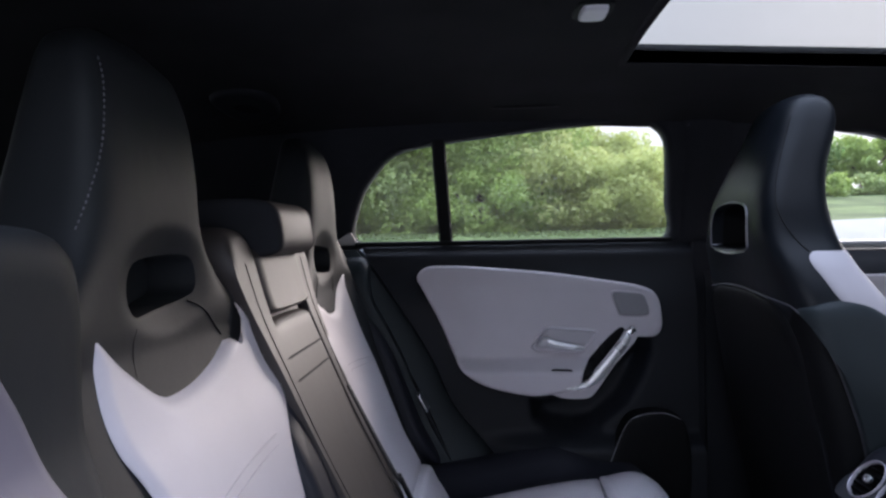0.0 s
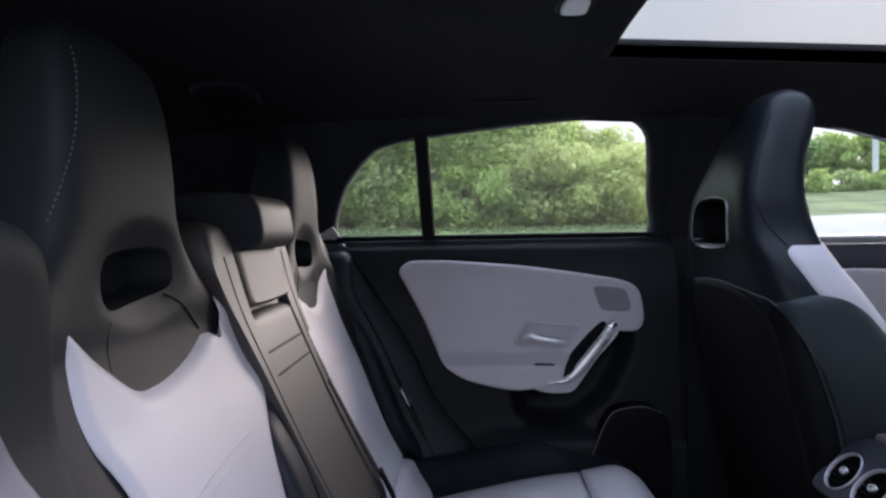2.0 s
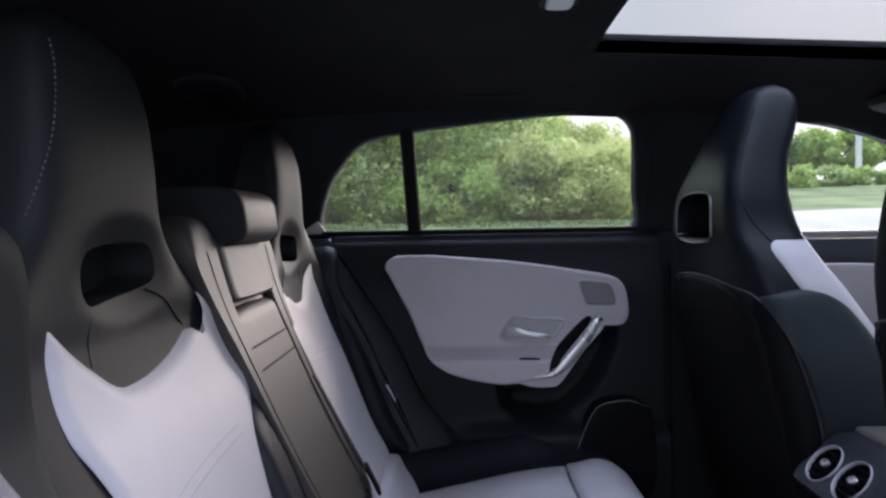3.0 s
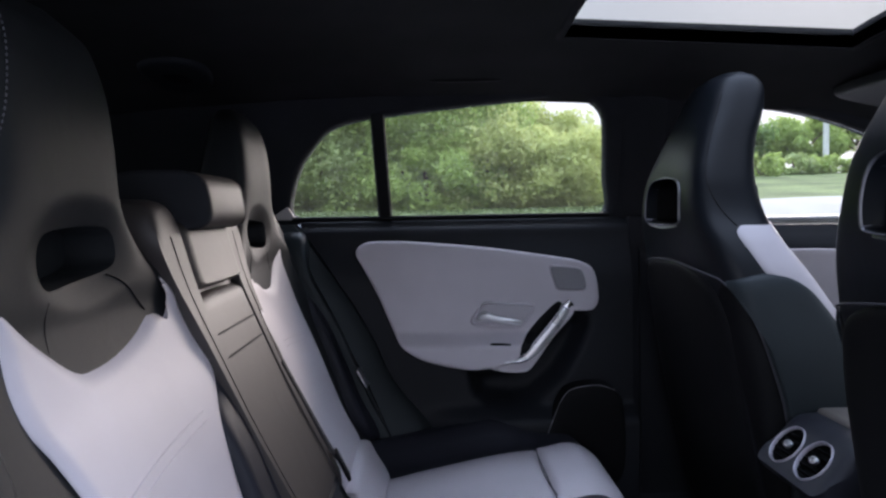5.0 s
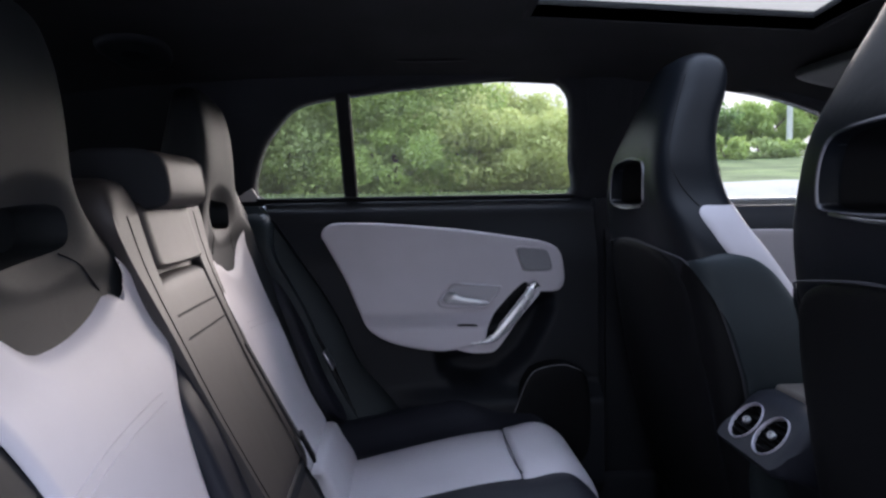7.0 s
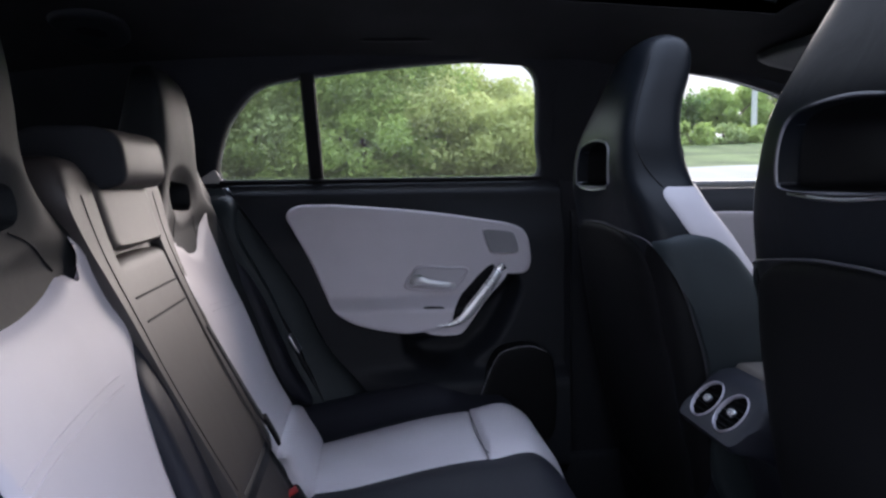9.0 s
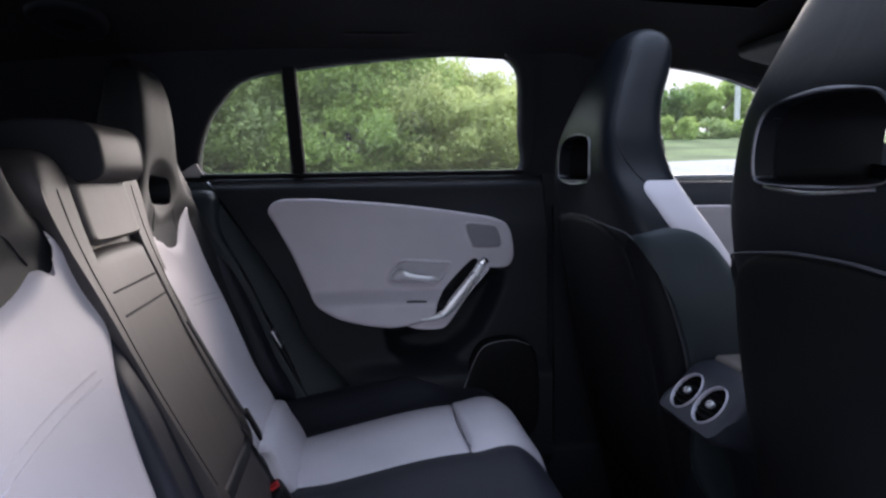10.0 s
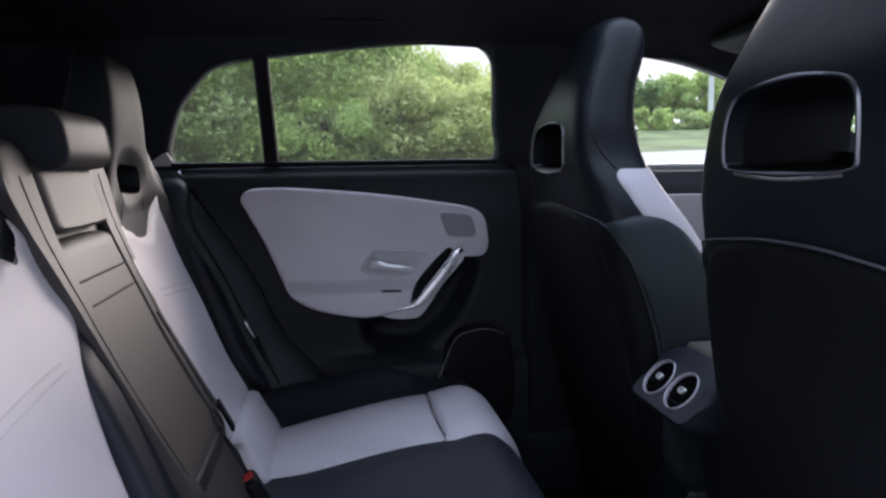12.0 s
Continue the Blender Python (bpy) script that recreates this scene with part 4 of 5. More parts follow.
def strip(y0, y1, x0, x1, drop, lift=0.007, ny=16, nx=40):
    """A raised strip of leather that runs along the cushion and over its front edge."""
    bm = bmesh.new()
    grid = []
    total = (x1 - x0) + drop
    for i in range(nx + 1):
        s = total * i / nx
        row = []
        for j in range(ny + 1):
            v = j / ny
            e = min(1, 6 * min(v, 1 - v), 0.15 + 20 * i / nx, 0.15 + 20 * (nx - i) / nx)
            h = -0.004 + (lift + 0.004) * math.sqrt(max(0, e))
            x = min(x0 + s, FRONT_X)
            narrow = 0.02 * smoothstep(0.10, -0.02, x)
            y = y0 + narrow + (y1 - y0 - 2 * narrow) * v
            z = cush_z(x, y)
            nrm = Vector((0, 0, 1))
            over = x0 + s - FRONT_X
            p = Vector((x, y, z))
            if over > 0:
                a = min(math.pi / 2, over / ROLL_ARC * math.pi / 2)
                p += Vector((ROLL_X * math.sin(a), 0, -ROLL_Z * (1 - math.cos(a)) - max(0, over - ROLL_ARC)))
                nrm = Vector((math.sin(a), 0, math.cos(a)))
            row.append(bm.verts.new(p + nrm * h))
        grid.append(row)
    for a, b in zip(grid, grid[1:]):
        for j in range(ny):
            bm.faces.new((a[j], a[j + 1], b[j + 1], b[j]))
    return bm


for s in (-1, 1):
    ya, yb = sorted((s * (SEAT_Y - 0.165), s * (SEAT_Y + 0.132)))
    part("seat_insert", strip(ya, yb, 0.0, 0.328, 0.0), GREY_LEATHER, bench, "pale grey leather seat insert")
    part("front_insert", strip(ya, yb, 0.3282, FRONT_X, 0.16, 0.015), GREY_LEATHER, bench, "pale grey leather front roll")
    part("seam", tube([(0.3285 - 0.006 * math.sin(math.pi * k / 6), ya + 0.020 + (yb - ya - 0.040) * k / 6, cush_z(0.328, ya + (yb - ya) * k / 6) + 0.0055) for k in range(7)], 0.0012, 6, 40), STITCH, bench, "grey seam across the seat insert")
    part("rear_insert", pad([(ya + 0.02, 0.40), (ya + 0.015, 0.47), (ya + 0.03, 0.495), (yb - 0.03, 0.495), (yb - 0.015, 0.47), (yb - 0.02, 0.40)], lambda y, z, h: Vector((rear_front(z) + 0.008 + h, y, z)), rim=0.012, lift=0.014, depth=0.03, rings=6, n=60), GREY_LEATHER, bench, "pale grey leather roll at the cushion's rear")

# belt straps, buckles
buckle = thing("seat_belt_buckle", (0.02, 0.13, 0.42), "black seat belt buckle with a red button", "seat belt", "seat belt buckles")
part("housing", turned(box(-0.012, 0.012, -0.028, 0.028, -0.005, 0.075, 0.008), pose(0.03, 0.125, 0.40, 0, -28, 15)), BACK_PLASTIC, buckle, "black buckle housing")
part("button", turned(box(-0.008, 0.008, -0.010, 0.010, 0.0745, 0.0775, 0.001), pose(0.03, 0.125, 0.40, 0, -28, 15)), RED, buckle, "red release button")
copy_thing(buckle, pose(0.0, 0.055, 0.395, 0, 0, 0))
strap = thing("seat_belt_strap", (-0.03, 0.15, 0.54), "narrow black seat belt strap hanging beside the armrest", "seat belt")
bm = bmesh.new()
line = curve_pts([(-0.128, 0.1135, 0.737), (-0.100, 0.1135, 0.682), (-0.076, 0.114, 0.635), (-0.056, 0.116, 0.596), (-0.046, 0.120, 0.577)], 40)
rings = [[p + Vector((0.006, -0.006, 0.003)), p + Vector((0.006, 0.005, 0.003)), p + Vector((0.003, 0.005, 0.001)), p + Vector((0.003, -0.006, 0.001))] for p in line]
skin(bm, rings)
part("webbing", bm, BELT, strap, "black webbing")
part("tongue", turned(box(-0.003, 0.003, -0.016, 0.016, -0.03, 0.02, 0.002), pose(-0.036, 0.122, 0.572, 0, -25, 10)), BACK_PLASTIC, strap, "black belt tongue")

# side pad between the outer seat and the door, with the outer belt
for s in (-1, 1):
    sb = thing("seat_side_pad", (-0.1, s * 0.63, 0.4), "black leather side pad between seat and door", "car seat", "seat side pads")
    if s < 0:
        out = [(0.60, 0.70), (0.548, 0.80), (0.534, 0.87), (0.533, 0.93), (0.540, 0.960), (0.553, 0.976), (0.580, 0.985), (0.65, 0.984), (0.685, 0.95), (0.69, 0.84), (0.685, 0.70)]
        part("pad", pad([(s * y, z) for y, z in out], lambda y, z, h: Vector((rear_front(z) + 0.004 + h, y, z)), rim=0.02, lift=0.024, depth=0.10, rings=8, n=80, centre=(s * 0.62, 0.86)), REAR_LEATHER, sb)
        low = [(0.664, 0.952), (0.646, 0.918), (0.628, 0.893), (0.612, 0.868), (0.598, 0.83), (0.590, 0.79), (0.60, 0.72), (0.68, 0.71), (0.686, 0.80), (0.690, 0.90), (0.682, 0.945)]
        part("sill_cover", pad([(s * y, z) for y, z in low], lambda y, z, h: Vector((rear_front(z) + 0.024 + h, y, z)), rim=0.01, lift=0.006, depth=0.05, rings=6, n=80, centre=(s * 0.64, 0.84)), SILL_PLASTIC, sb, "lavender-grey plastic cover")
        continue
    out = [(0.595, 0.40), (0.598, 0.60), (0.592, 0.80), (0.600, 0.89), (0.630, 0.925), (0.665, 0.915), (0.685, 0.80), (0.685, 0.60), (0.68, 0.40)]
    # far pad is lighter and tealer than the near one: painted side light
    part("pad", pad([(s * y, z) for y, z in out], lambda y, z, h: Vector((rear_front(z) + 0.018 + h, y, z)), rim=0.014, lift=0.025, depth=0.12, rings=8, n=80, centre=(s * 0.635, 0.67)), TEAL_LIT_LEATHER, sb)
ob_belt = thing("seat_belt", (-0.1, 0.6, 0.5), "black seat belt running down the outer rear seat", "seat belt")
bm = bmesh.new()
line = curve_pts([(-0.27, 0.60, 1.02), (-0.245, 0.605, 0.95), (-0.19, 0.612, 0.84), (-0.11, 0.62, 0.70), (-0.05, 0.625, 0.58), (0.0, 0.628, 0.47)], 40)
rings = [[p + Vector((0.012, -0.022, 0.0)), p + Vector((0.014, 0.022, 0.0)), p + Vector((0.011, 0.022, 0.0)), p + Vector((0.009, -0.022, 0.0))] for p in line]
skin(bm, rings)
part("webbing", bm, BELT, ob_belt, "black webbing")
part("tongue", turned(box(-0.003, 0.003, -0.02, 0.02, -0.022, 0.022, 0.002), pose(-0.045, 0.598, 0.60, 0, -28, 0)), SATIN, ob_belt, "metal belt tongue")

# ---- front seats ----


def front_seat(cy):
    seat = thing("front_sports_seat", (0.75, cy, 0.14), "black leather front sports seat with pale grey shoulder and hard back", "car seat", "front seats")
    #        z     back   front  half   n    dish
    keys = [(0.30, 0.690, 0.86, 0.235, 5.0, 0.0), (0.45, 0.655, 0.86, 0.248, 5.0, 0.01), (0.60, 0.620, 0.86, 0.252, 5.0, 0.02), (0.72, 0.598, 0.84, 0.248, 5.0, 0.025), (0.80, 0.585, 0.79, 0.236, 4.6, 0.025),
            (0.86, 0.574, 0.750, 0.226, 4.4, 0.02), (0.91, 0.562, 0.715, 0.204, 4.6, 0.015), (0.96, 0.554, 0.694, 0.174, 5.0, 0.008), (1.02, 0.560, 0.682, 0.157, 5.0, 0.003), (1.08, 0.582, 0.690, 0.138, 4.4, 0.0),
            (1.14, 0.608, 0.713, 0.120, 3.8, 0.0), (1.18, 0.624, 0.721, 0.105, 3.4, 0.0), (1.203, 0.638, 0.714, 0.088, 2.8, 0.0), (1.214, 0.656, 0.698, 0.062, 2.4, 0.0)]
    body = loft(keys, cy, 110, 96)

    def back_x(z):
        return spline(keys, z)[0]
    ring = [(-0.098, 0.955), (-0.094, 0.995), (-0.080, 1.014), (-0.05, 1.021), (0, 1.024), (0.05, 1.021), (0.080, 1.014), (0.094, 0.995), (0.098, 0.955), (0.086, 0.942), (0, 0.939), (-0.086, 0.942)]
    cut = pad([(cy + y, z) for y, z in ring], lambda y, z, h: Vector((0.60 - 4 * h, y, z)), rim=0.004, lift=0.03, depth=0.022, rings=3, n=64)
    body = carve(body, cut)
    back = part("backrest", body, FRONT_LEATHER, seat, "black leather backrest with integrated headrest")
    bez = bmesh.new()
    o = curve_pts([(y, z, 0) for y, z in ring], 80, True)
    rings = []
    for g, h in ((0.0, -0.02), (0.0, 0.001), (0.0015, 0.0025), (0.0036, 0.0025), (0.0048, 0.001), (0.005, -0.006)):
        rr = []
        for p in o:
            c = Vector((0, 0.982, 0))
            q = p + (p - c).normalized() * g
            w = max(0.05, spline(keys, q.y)[2])
            curve = 0.5 * (spline(keys, q.y)[1] - back_x(q.y)) * (1 - max(0, 1 - min(1, abs(q.x) / w) ** 5) ** 0.2)
            rr.append(Vector((back_x(q.y) + curve - h, cy + q.x, q.y)))
        rings.append(rr)
    skin(bez, rings, True, False)
    part("headrest_ring", bez, SATIN_DARK, seat, "satin dark metal ring round the headrest opening")
    # bright fold along the lower edge of the ring
    low = [(-0.082, 0.937), (-0.03, 0.933), (0, 0.932), (0.03, 0.933), (0.082, 0.937)]
    part("ring_lip", tube([Vector((back_x(z) - 0.002 + 0.002 * (abs(y) / 0.07) ** 3, cy + y, z)) for y, z in low], 0.0021, 8, 30), SATIN, seat, "bright lower lip of the ring")
    # liner of the opening
    bm = bmesh.new()
    rr = []
    for x in (0.578, 0.64, 0.70):
        rr.append([Vector((x, cy + p.x * 0.985, 0.982 + (p.y - 0.982) * 0.985)) for p in o])
    skin(bm, rr, True, False)
    part("opening_liner", bm, BACK_PLASTIC, seat, "black liner of the opening")
    # hard back panel with a pale piped edge
    P = [(-0.20, 0.36), (-0.215, 0.55), (-0.215, 0.70), (-0.205, 0.78), (-0.175, 0.835), (-0.12, 0.860), (-0.05, 0.868), (0.05, 0.868), (0.12, 0.860), (0.175, 0.835), (0.205, 0.78), (0.215, 0.70), (0.215, 0.55), (0.20, 0.36), (0.1, 0.33), (-0.1, 0.33)]

    def on_back(y, z, h):
        zz = max(0.30, z)
        w = spline(keys, zz)[2]
        t = min(0.97, abs(y) / w)
        d = (spline(keys, zz)[1] - back_x(zz)) / 2
        x = back_x(zz) + d * (1 - (1 - t**4) ** 0.25)
        return Vector((x - h, cy + y, z))
    panel = part("back_panel", pad([(y, z) for y, z in P], on_back, rim=0.012, lift=0.010, depth=0.02, rings=16, n=140, centre=(0, 0.6)), BACK_PLASTIC, seat, "black hard-shell back panel")

    def on_side(x, z, s, h):
        """The point h proud of the seat's flank."""
        xb, xf, hw, n, dish = spline(keys, z)
        hx, xm = (xf - xb) / 2, (xf + xb) / 2
        return Vector((x, cy + s * (hw * (1 - min(0.985, abs((x - xm) / hx)) ** n) ** (1 / n) + h), z))
    edge = [(0.592, 0.845), (0.607, 0.826), (0.622, 0.801), (0.639, 0.758), (0.655, 0.705), (0.670, 0.648), (0.682, 0.56), (0.690, 0.45)]
    for s in (-1, 1):
        shell = [(x - 0.001, z) for x, z in edge] + [(0.680, 0.40), (0.668, 0.45), (0.643, 0.56), (0.625, 0.648), (0.612, 0.705), (0.600, 0.758), (0.592, 0.80)]
        flank = part("shell_flank", pad(shell, lambda x, z, h, s=s: on_side(x, z, s, h), rim=0.004, lift=0.003, depth=0.012, rings=6, n=110, centre=(0.637, 0.66)), BACK_PLASTIC, seat, "black hard-shell flank")
        bolster = edge[::-1] + [(0.608, 0.852), (0.645, 0.861), (0.685, 0.856), (0.715, 0.840), (0.738, 0.817), (0.766, 0.775), (0.796, 0.702), (0.815, 0.626), (0.822, 0.5), (0.805, 0.40), (0.74, 0.38)]
        # teal lift over the black backrest paints the light on the bolster
        part("side_bolster", pad(bolster, lambda x, z, h, s=s: on_side(x, z, s, h), rim=0.016, lift=0.014, depth=0.015, rings=12, n=140, centre=(0.715, 0.62)), TEAL_LIT_LEATHER, seat, "dark leather side bolster with cool teal light in its colour")
        side_line = [on_back(s * y, z, 0.006) for y, z in ((0.0, 0.872), (0.05, 0.871), (0.12, 0.864), (0.165, 0.858), (0.195, 0.852))] + [on_side(x, z, s, 0.005) for x, z in edge]
        part("piping", tube(side_line, 0.0016, 6, 120), SEAM, panel, "thin pale piping")
    # pale shoulder pieces
    for s in (-1, 1):
        bm = bmesh.new()
        grid = []
        for i in range(31):
            z = 0.780 + 0.163 * i / 30
            xb, xf, hw, n, dish = spline(keys, z)
            hx, xm = (xf - xb) / 2, (xf + xb) / 2
            left = spline([(0.78, 0.760), (0.80, 0.722), (0.83, 0.680), (0.862, 0.650), (0.895, 0.631), (0.922, 0.617), (0.934, 0.620), (0.940, 0.630), (0.943, 0.648)], z)[0]
            row = []
            for j in range(21):
                x = left + (xm + 0.93 * hx - left) * j / 20
                e = min(1, 6 * min(i, 30 - i) / 30, 6 * min(j, 20 - j) / 20)
                g = -0.002 + 0.006 * math.sqrt(max(0, e))
                y = hw * (1 - min(0.98, abs((x - xm) / hx)) ** n) ** (1 / n) + g
                row.append(bm.verts.new(Vector((x, cy + s * y, z))))
            grid.append(row)
        for a, b in zip(grid, grid[1:]):
            for j in range(20):
                bm.faces.new((a[j], a[j + 1], b[j + 1], b[j]))
        part("shoulder_panel", bm, GREY_LEATHER, seat, "pale grey leather shoulder panel")
        line = []
        for x, z in ((0.632, 1.17), (0.612, 1.12), (0.590, 1.06), (0.583, 1.015), (0.594, 0.98), (0.608, 0.956), (0.622, 0.938)):
            xb, xf, hw, n, dish = spline(keys, z)
            hx, xm = (xf - xb) / 2, (xf + xb) / 2
            x = max(x, xb + 0.012)
            line.append(Vector((x, cy + s * (hw * (1 - min(0.98, abs((x - xm) / hx)) ** n) ** (1 / n) + 0.0005), z)))
        part("seam", tube(line, 0.0011, 6, 50), DARK_SEAM, seat, "dark seam down the headrest's side")
    # cushion
    bm = bmesh.new()
    rings = []
    for k, (x, z0, z1, hw) in enumerate(((0.70, 0.24, 0.36, 0.22), (0.74, 0.22, 0.42, 0.25), (0.85, 0.22, 0.43, 0.26), (1.0, 0.23, 0.45, 0.26), (1.12, 0.25, 0.47, 0.25), (1.2, 0.28, 0.46, 0.24), (1.23, 0.32, 0.43, 0.22))):
        rings.append([Vector((x, cy + hw * math.copysign(abs(math.cos(a)) ** 0.45, math.cos(a)), (z0 + z1) / 2 + (z1 - z0) / 2 * math.copysign(abs(math.sin(a)) ** 0.45, math.sin(a)))) for a in (2 * math.pi * i / 32 for i in range(32))])
    skin(bm, rings)
    part("cushion", bm, FRONT_LEATHER, seat, "black leather cushion")
    part("seat_rail", box(0.72, 1.15, cy - 0.22, cy - 0.18, 0.135, 0.25, 0.01), BACK_PLASTIC, seat)
    part("seat_rail", box(0.72, 1.15, cy + 0.18, cy + 0.22, 0.135, 0.25, 0.01), BACK_PLASTIC, seat)
    return seat


driver = front_seat(0.356)
copy_thing(driver, pose(0.75, -0.388, 0.14))

# ---- centre console with rear vents ----
console = thing("centre_console", (0.85, 0, 0.14), "dark centre console with two round rear air vents", "console")
bm = bmesh.new()
profile = curve_pts([(0.78, 0.15, 0), (0.765, 0.30, 0), (0.745, 0.44, 0), (0.715, 0.52, 0), (0.668, 0.556, 0), (0.632, 0.565, 0), (0.617, 0.572, 0), (0.6165, 0.580, 0), (0.640, 0.606, 0), (0.664, 0.633, 0), (0.675, 0.643, 0), (0.690, 0.648, 0), (0.76, 0.650, 0), (0.88, 0.652, 0), (1.05, 0.655, 0), (1.2, 0.66, 0)], 70)
rings = []
for y, g in ((-0.092, 0.022), (-0.091, 0.014), (-0.088, 0.007), (-0.082, 0.002), (-0.074, 0.0), (-0.04, 0.0), (0, 0), (0.04, 0.0), (0.074, 0.0), (0.082, 0.002), (0.088, 0.007), (0.091, 0.014), (0.092, 0.022)):
    rings.append([Vector((p.x + g * (1 if p.x < 0.9 else 0.2), y, p.y + g * max(-1, min(1, (0.611 - p.y) / 0.035))))  for p in profile] + [Vector((1.2, y, 0.15))])
skin(bm, rings)
for s in (-1, 1):
    well = bmesh.new()
    face = Matrix.Translation((0.6445, s * 0.0370 + 0.003, 0.611)) @ Euler((0, radians(-90 + 42), 0)).to_matrix().to_4x4()
    skin(well, [[face @ Vector((0.0318 * math.cos(a), 0.0318 * math.sin(a), h)) for a in (2 * math.pi * i / 48 for i in range(48))] for h in (-0.018, 0.03)])
    bm = carve(bm, well)
part("housing", bm, VENT_PLATE, console, "dark rounded console end")
part("armrest_lid", box(0.708, 0.98, -0.082, 0.082, 0.638, 0.656, 0.008, 4), WARM_LIT_LEATHER, console, "dark leather armrest lid with warm light in its colour")
for s in (-1, 1):
    vp = Vector((0.6445, s * 0.0370 + 0.003, 0.611))
    tilt = Matrix.Translation(vp) @ Euler((0, radians(-90 + 42), 0)).to_matrix().to_4x4() @ Matrix.Translation((0, 0, 0.001))
    bm = bmesh.new()
    rings = []
    for r, h in ((0.0328, -0.016), (0.0328, 0.0008), (0.0324, 0.0019), (0.0317, 0.0022), (0.0309, 0.0018), (0.0304, 0.0004), (0.0302, -0.012)):
        rings.append([tilt @ Vector((r * math.cos(a), r * math.sin(a), h)) for a in (2 * math.pi * i / 56 for i in range(56))])
    skin(bm, rings, True, False)
    vent = part("vent_ring", bm, RING_SILVER, console, "bright satin metal vent ring")
    bm = bmesh.new()
    rings = []
    for r, h in ((0.0303, -0.014), (0.0303, -0.004), (0.026, -0.008), (0.012, -0.009), (0.002, -0.009)):
        rings.append([tilt @ Vector((r * math.cos(a), r * math.sin(a), h)) for a in (2 * math.pi * i / 40 for i in range(40))])
    skin(bm, rings)
    part("vent_bowl", bm, VENT_BLACK, vent, "black vent bowl")
    for k in range(-2, 3):
        w = math.sqrt(max(0, 0.0285**2 - (k * 0.010) ** 2))
        b = box(-0.0008, 0.0008, -w, w, -0.008, -0.001, 0.0004, 1)
        part("vane", turned(b, tilt @ pose(k * 0.010, 0, 0, 0, 20, 0)), VENT_BLACK, vent)
    bm = bmesh.new()
    rings = [[tilt @ Vector((0.0065 * q * math.cos(a) + 0.001, 0.0105 * q * math.sin(a), h)) for a in (2 * math.pi * i / 24 for i in range(24))] for q, h in ((1, -0.002), (1, 0.0012), (0.85, 0.0022), (0.60, 0.0022), (0.5, -0.001))]
    skin(bm, rings)
    part("vent_tab", bm, SATIN, vent, "small satin adjusting tab")

# ---- roof fittings ----
lamp = thing("reading_lamp", (0.265, 0.055, 1.30), "small white lamp lens in the black headliner", "lamp")
part("lens", pad([(0.247, 0.035), (0.246, 0.075), (0.252, 0.088), (0.280, 0.088), (0.286, 0.075), (0.285, 0.035), (0.279, 0.024), (0.253, 0.024)], lambda x, y, h: Vector((x, y, roof_z(x, y) - 0.004 - h)), rim=0.004, lift=0.006, depth=0.004, rings=5, n=40), LENS, lamp, "white translucent lens")
part("bezel", pad([(0.238, 0.03), (0.237, 0.08), (0.246, 0.097), (0.286, 0.097), (0.295, 0.08), (0.294, 0.03), (0.284, 0.014), (0.248, 0.014)], lambda x, y, h: Vector((x, y, roof_z(x, y) - 0.0005 - h)), rim=0.004, lift=0.003, depth=0.0, rings=4, n=40), BACK_PLASTIC, lamp, "black bezel")

grab = thing("grab_handle", (0.2, 0.6, 1.25), "black folding grab handle above the rear door", "grab handle")
part("bar", tube([(0.10, 0.570, 1.262), (0.115, 0.555, 1.255), (0.15, 0.550, 1.252), (0.20, 0.549, 1.252), (0.245, 0.550, 1.253), (0.28, 0.556, 1.256), (0.295, 0.570, 1.263)], 0.007, 10, 50, flat=0.7), BACK_PLASTIC, grab, "black curved bar")
for x in (0.105, 0.29):
    part("mount", turned(box(-0.017, 0.017, -0.012, 0.012, -0.010, 0.012, 0.004), pose(x, 0.572, 1.258)), BACK_PLASTIC, grab, "black mount")

visor = thing("sun_visor", (1.05, 0.42, 1.19), "dark grey sun visor under the roof's front edge", "sun visor")
part("flap", pad([(0.985, 0.22), (0.985, 0.50), (1.0, 0.55), (1.06, 0.56), (1.12, 0.55), (1.13, 0.5), (1.13, 0.22), (1.12, 0.19), (1.0, 0.19)], lambda x, y, h: Vector((x, y, 1.213 - 0.22 * (x - 0.985) - h)), rim=0.008, lift=0.008, depth=0.010, rings=6, n=60), DARK_PLASTIC, visor, "dark grey padded flap")
part("hinge", tube([(0.99, 0.22, 1.222), (0.99, 0.38, 1.222), (0.99, 0.54, 1.220)], 0.005, 8), DARK_PLASTIC, visor, "dark hinge rod")

guide = thing("belt_guide", (-0.4, 0.47, 1.27), "black plastic belt outlet in the rear headliner", "belt guide")
part("plate", pad([(-0.46, 0.44), (-0.44, 0.53), (-0.39, 0.56), (-0.34, 0.53), (-0.33, 0.45), (-0.37, 0.40), (-0.43, 0.40)], lambda x, y, h: Vector((x, y, roof_z(x, y) - 0.001 - h)), rim=0.012, lift=0.012, depth=0.002, rings=6, n=50), DARK_PLASTIC, guide, "rounded black plate")
part("slot", pad([(-0.42, 0.47), (-0.39, 0.50), (-0.37, 0.49), (-0.38, 0.46), (-0.41, 0.45)], lambda x, y, h: Vector((x, y, roof_z(x, y) - 0.0125 - h)), rim=0.003, lift=0.001, depth=0.002, rings=3, n=30), BACK_PLASTIC, guide, "dark belt slot")

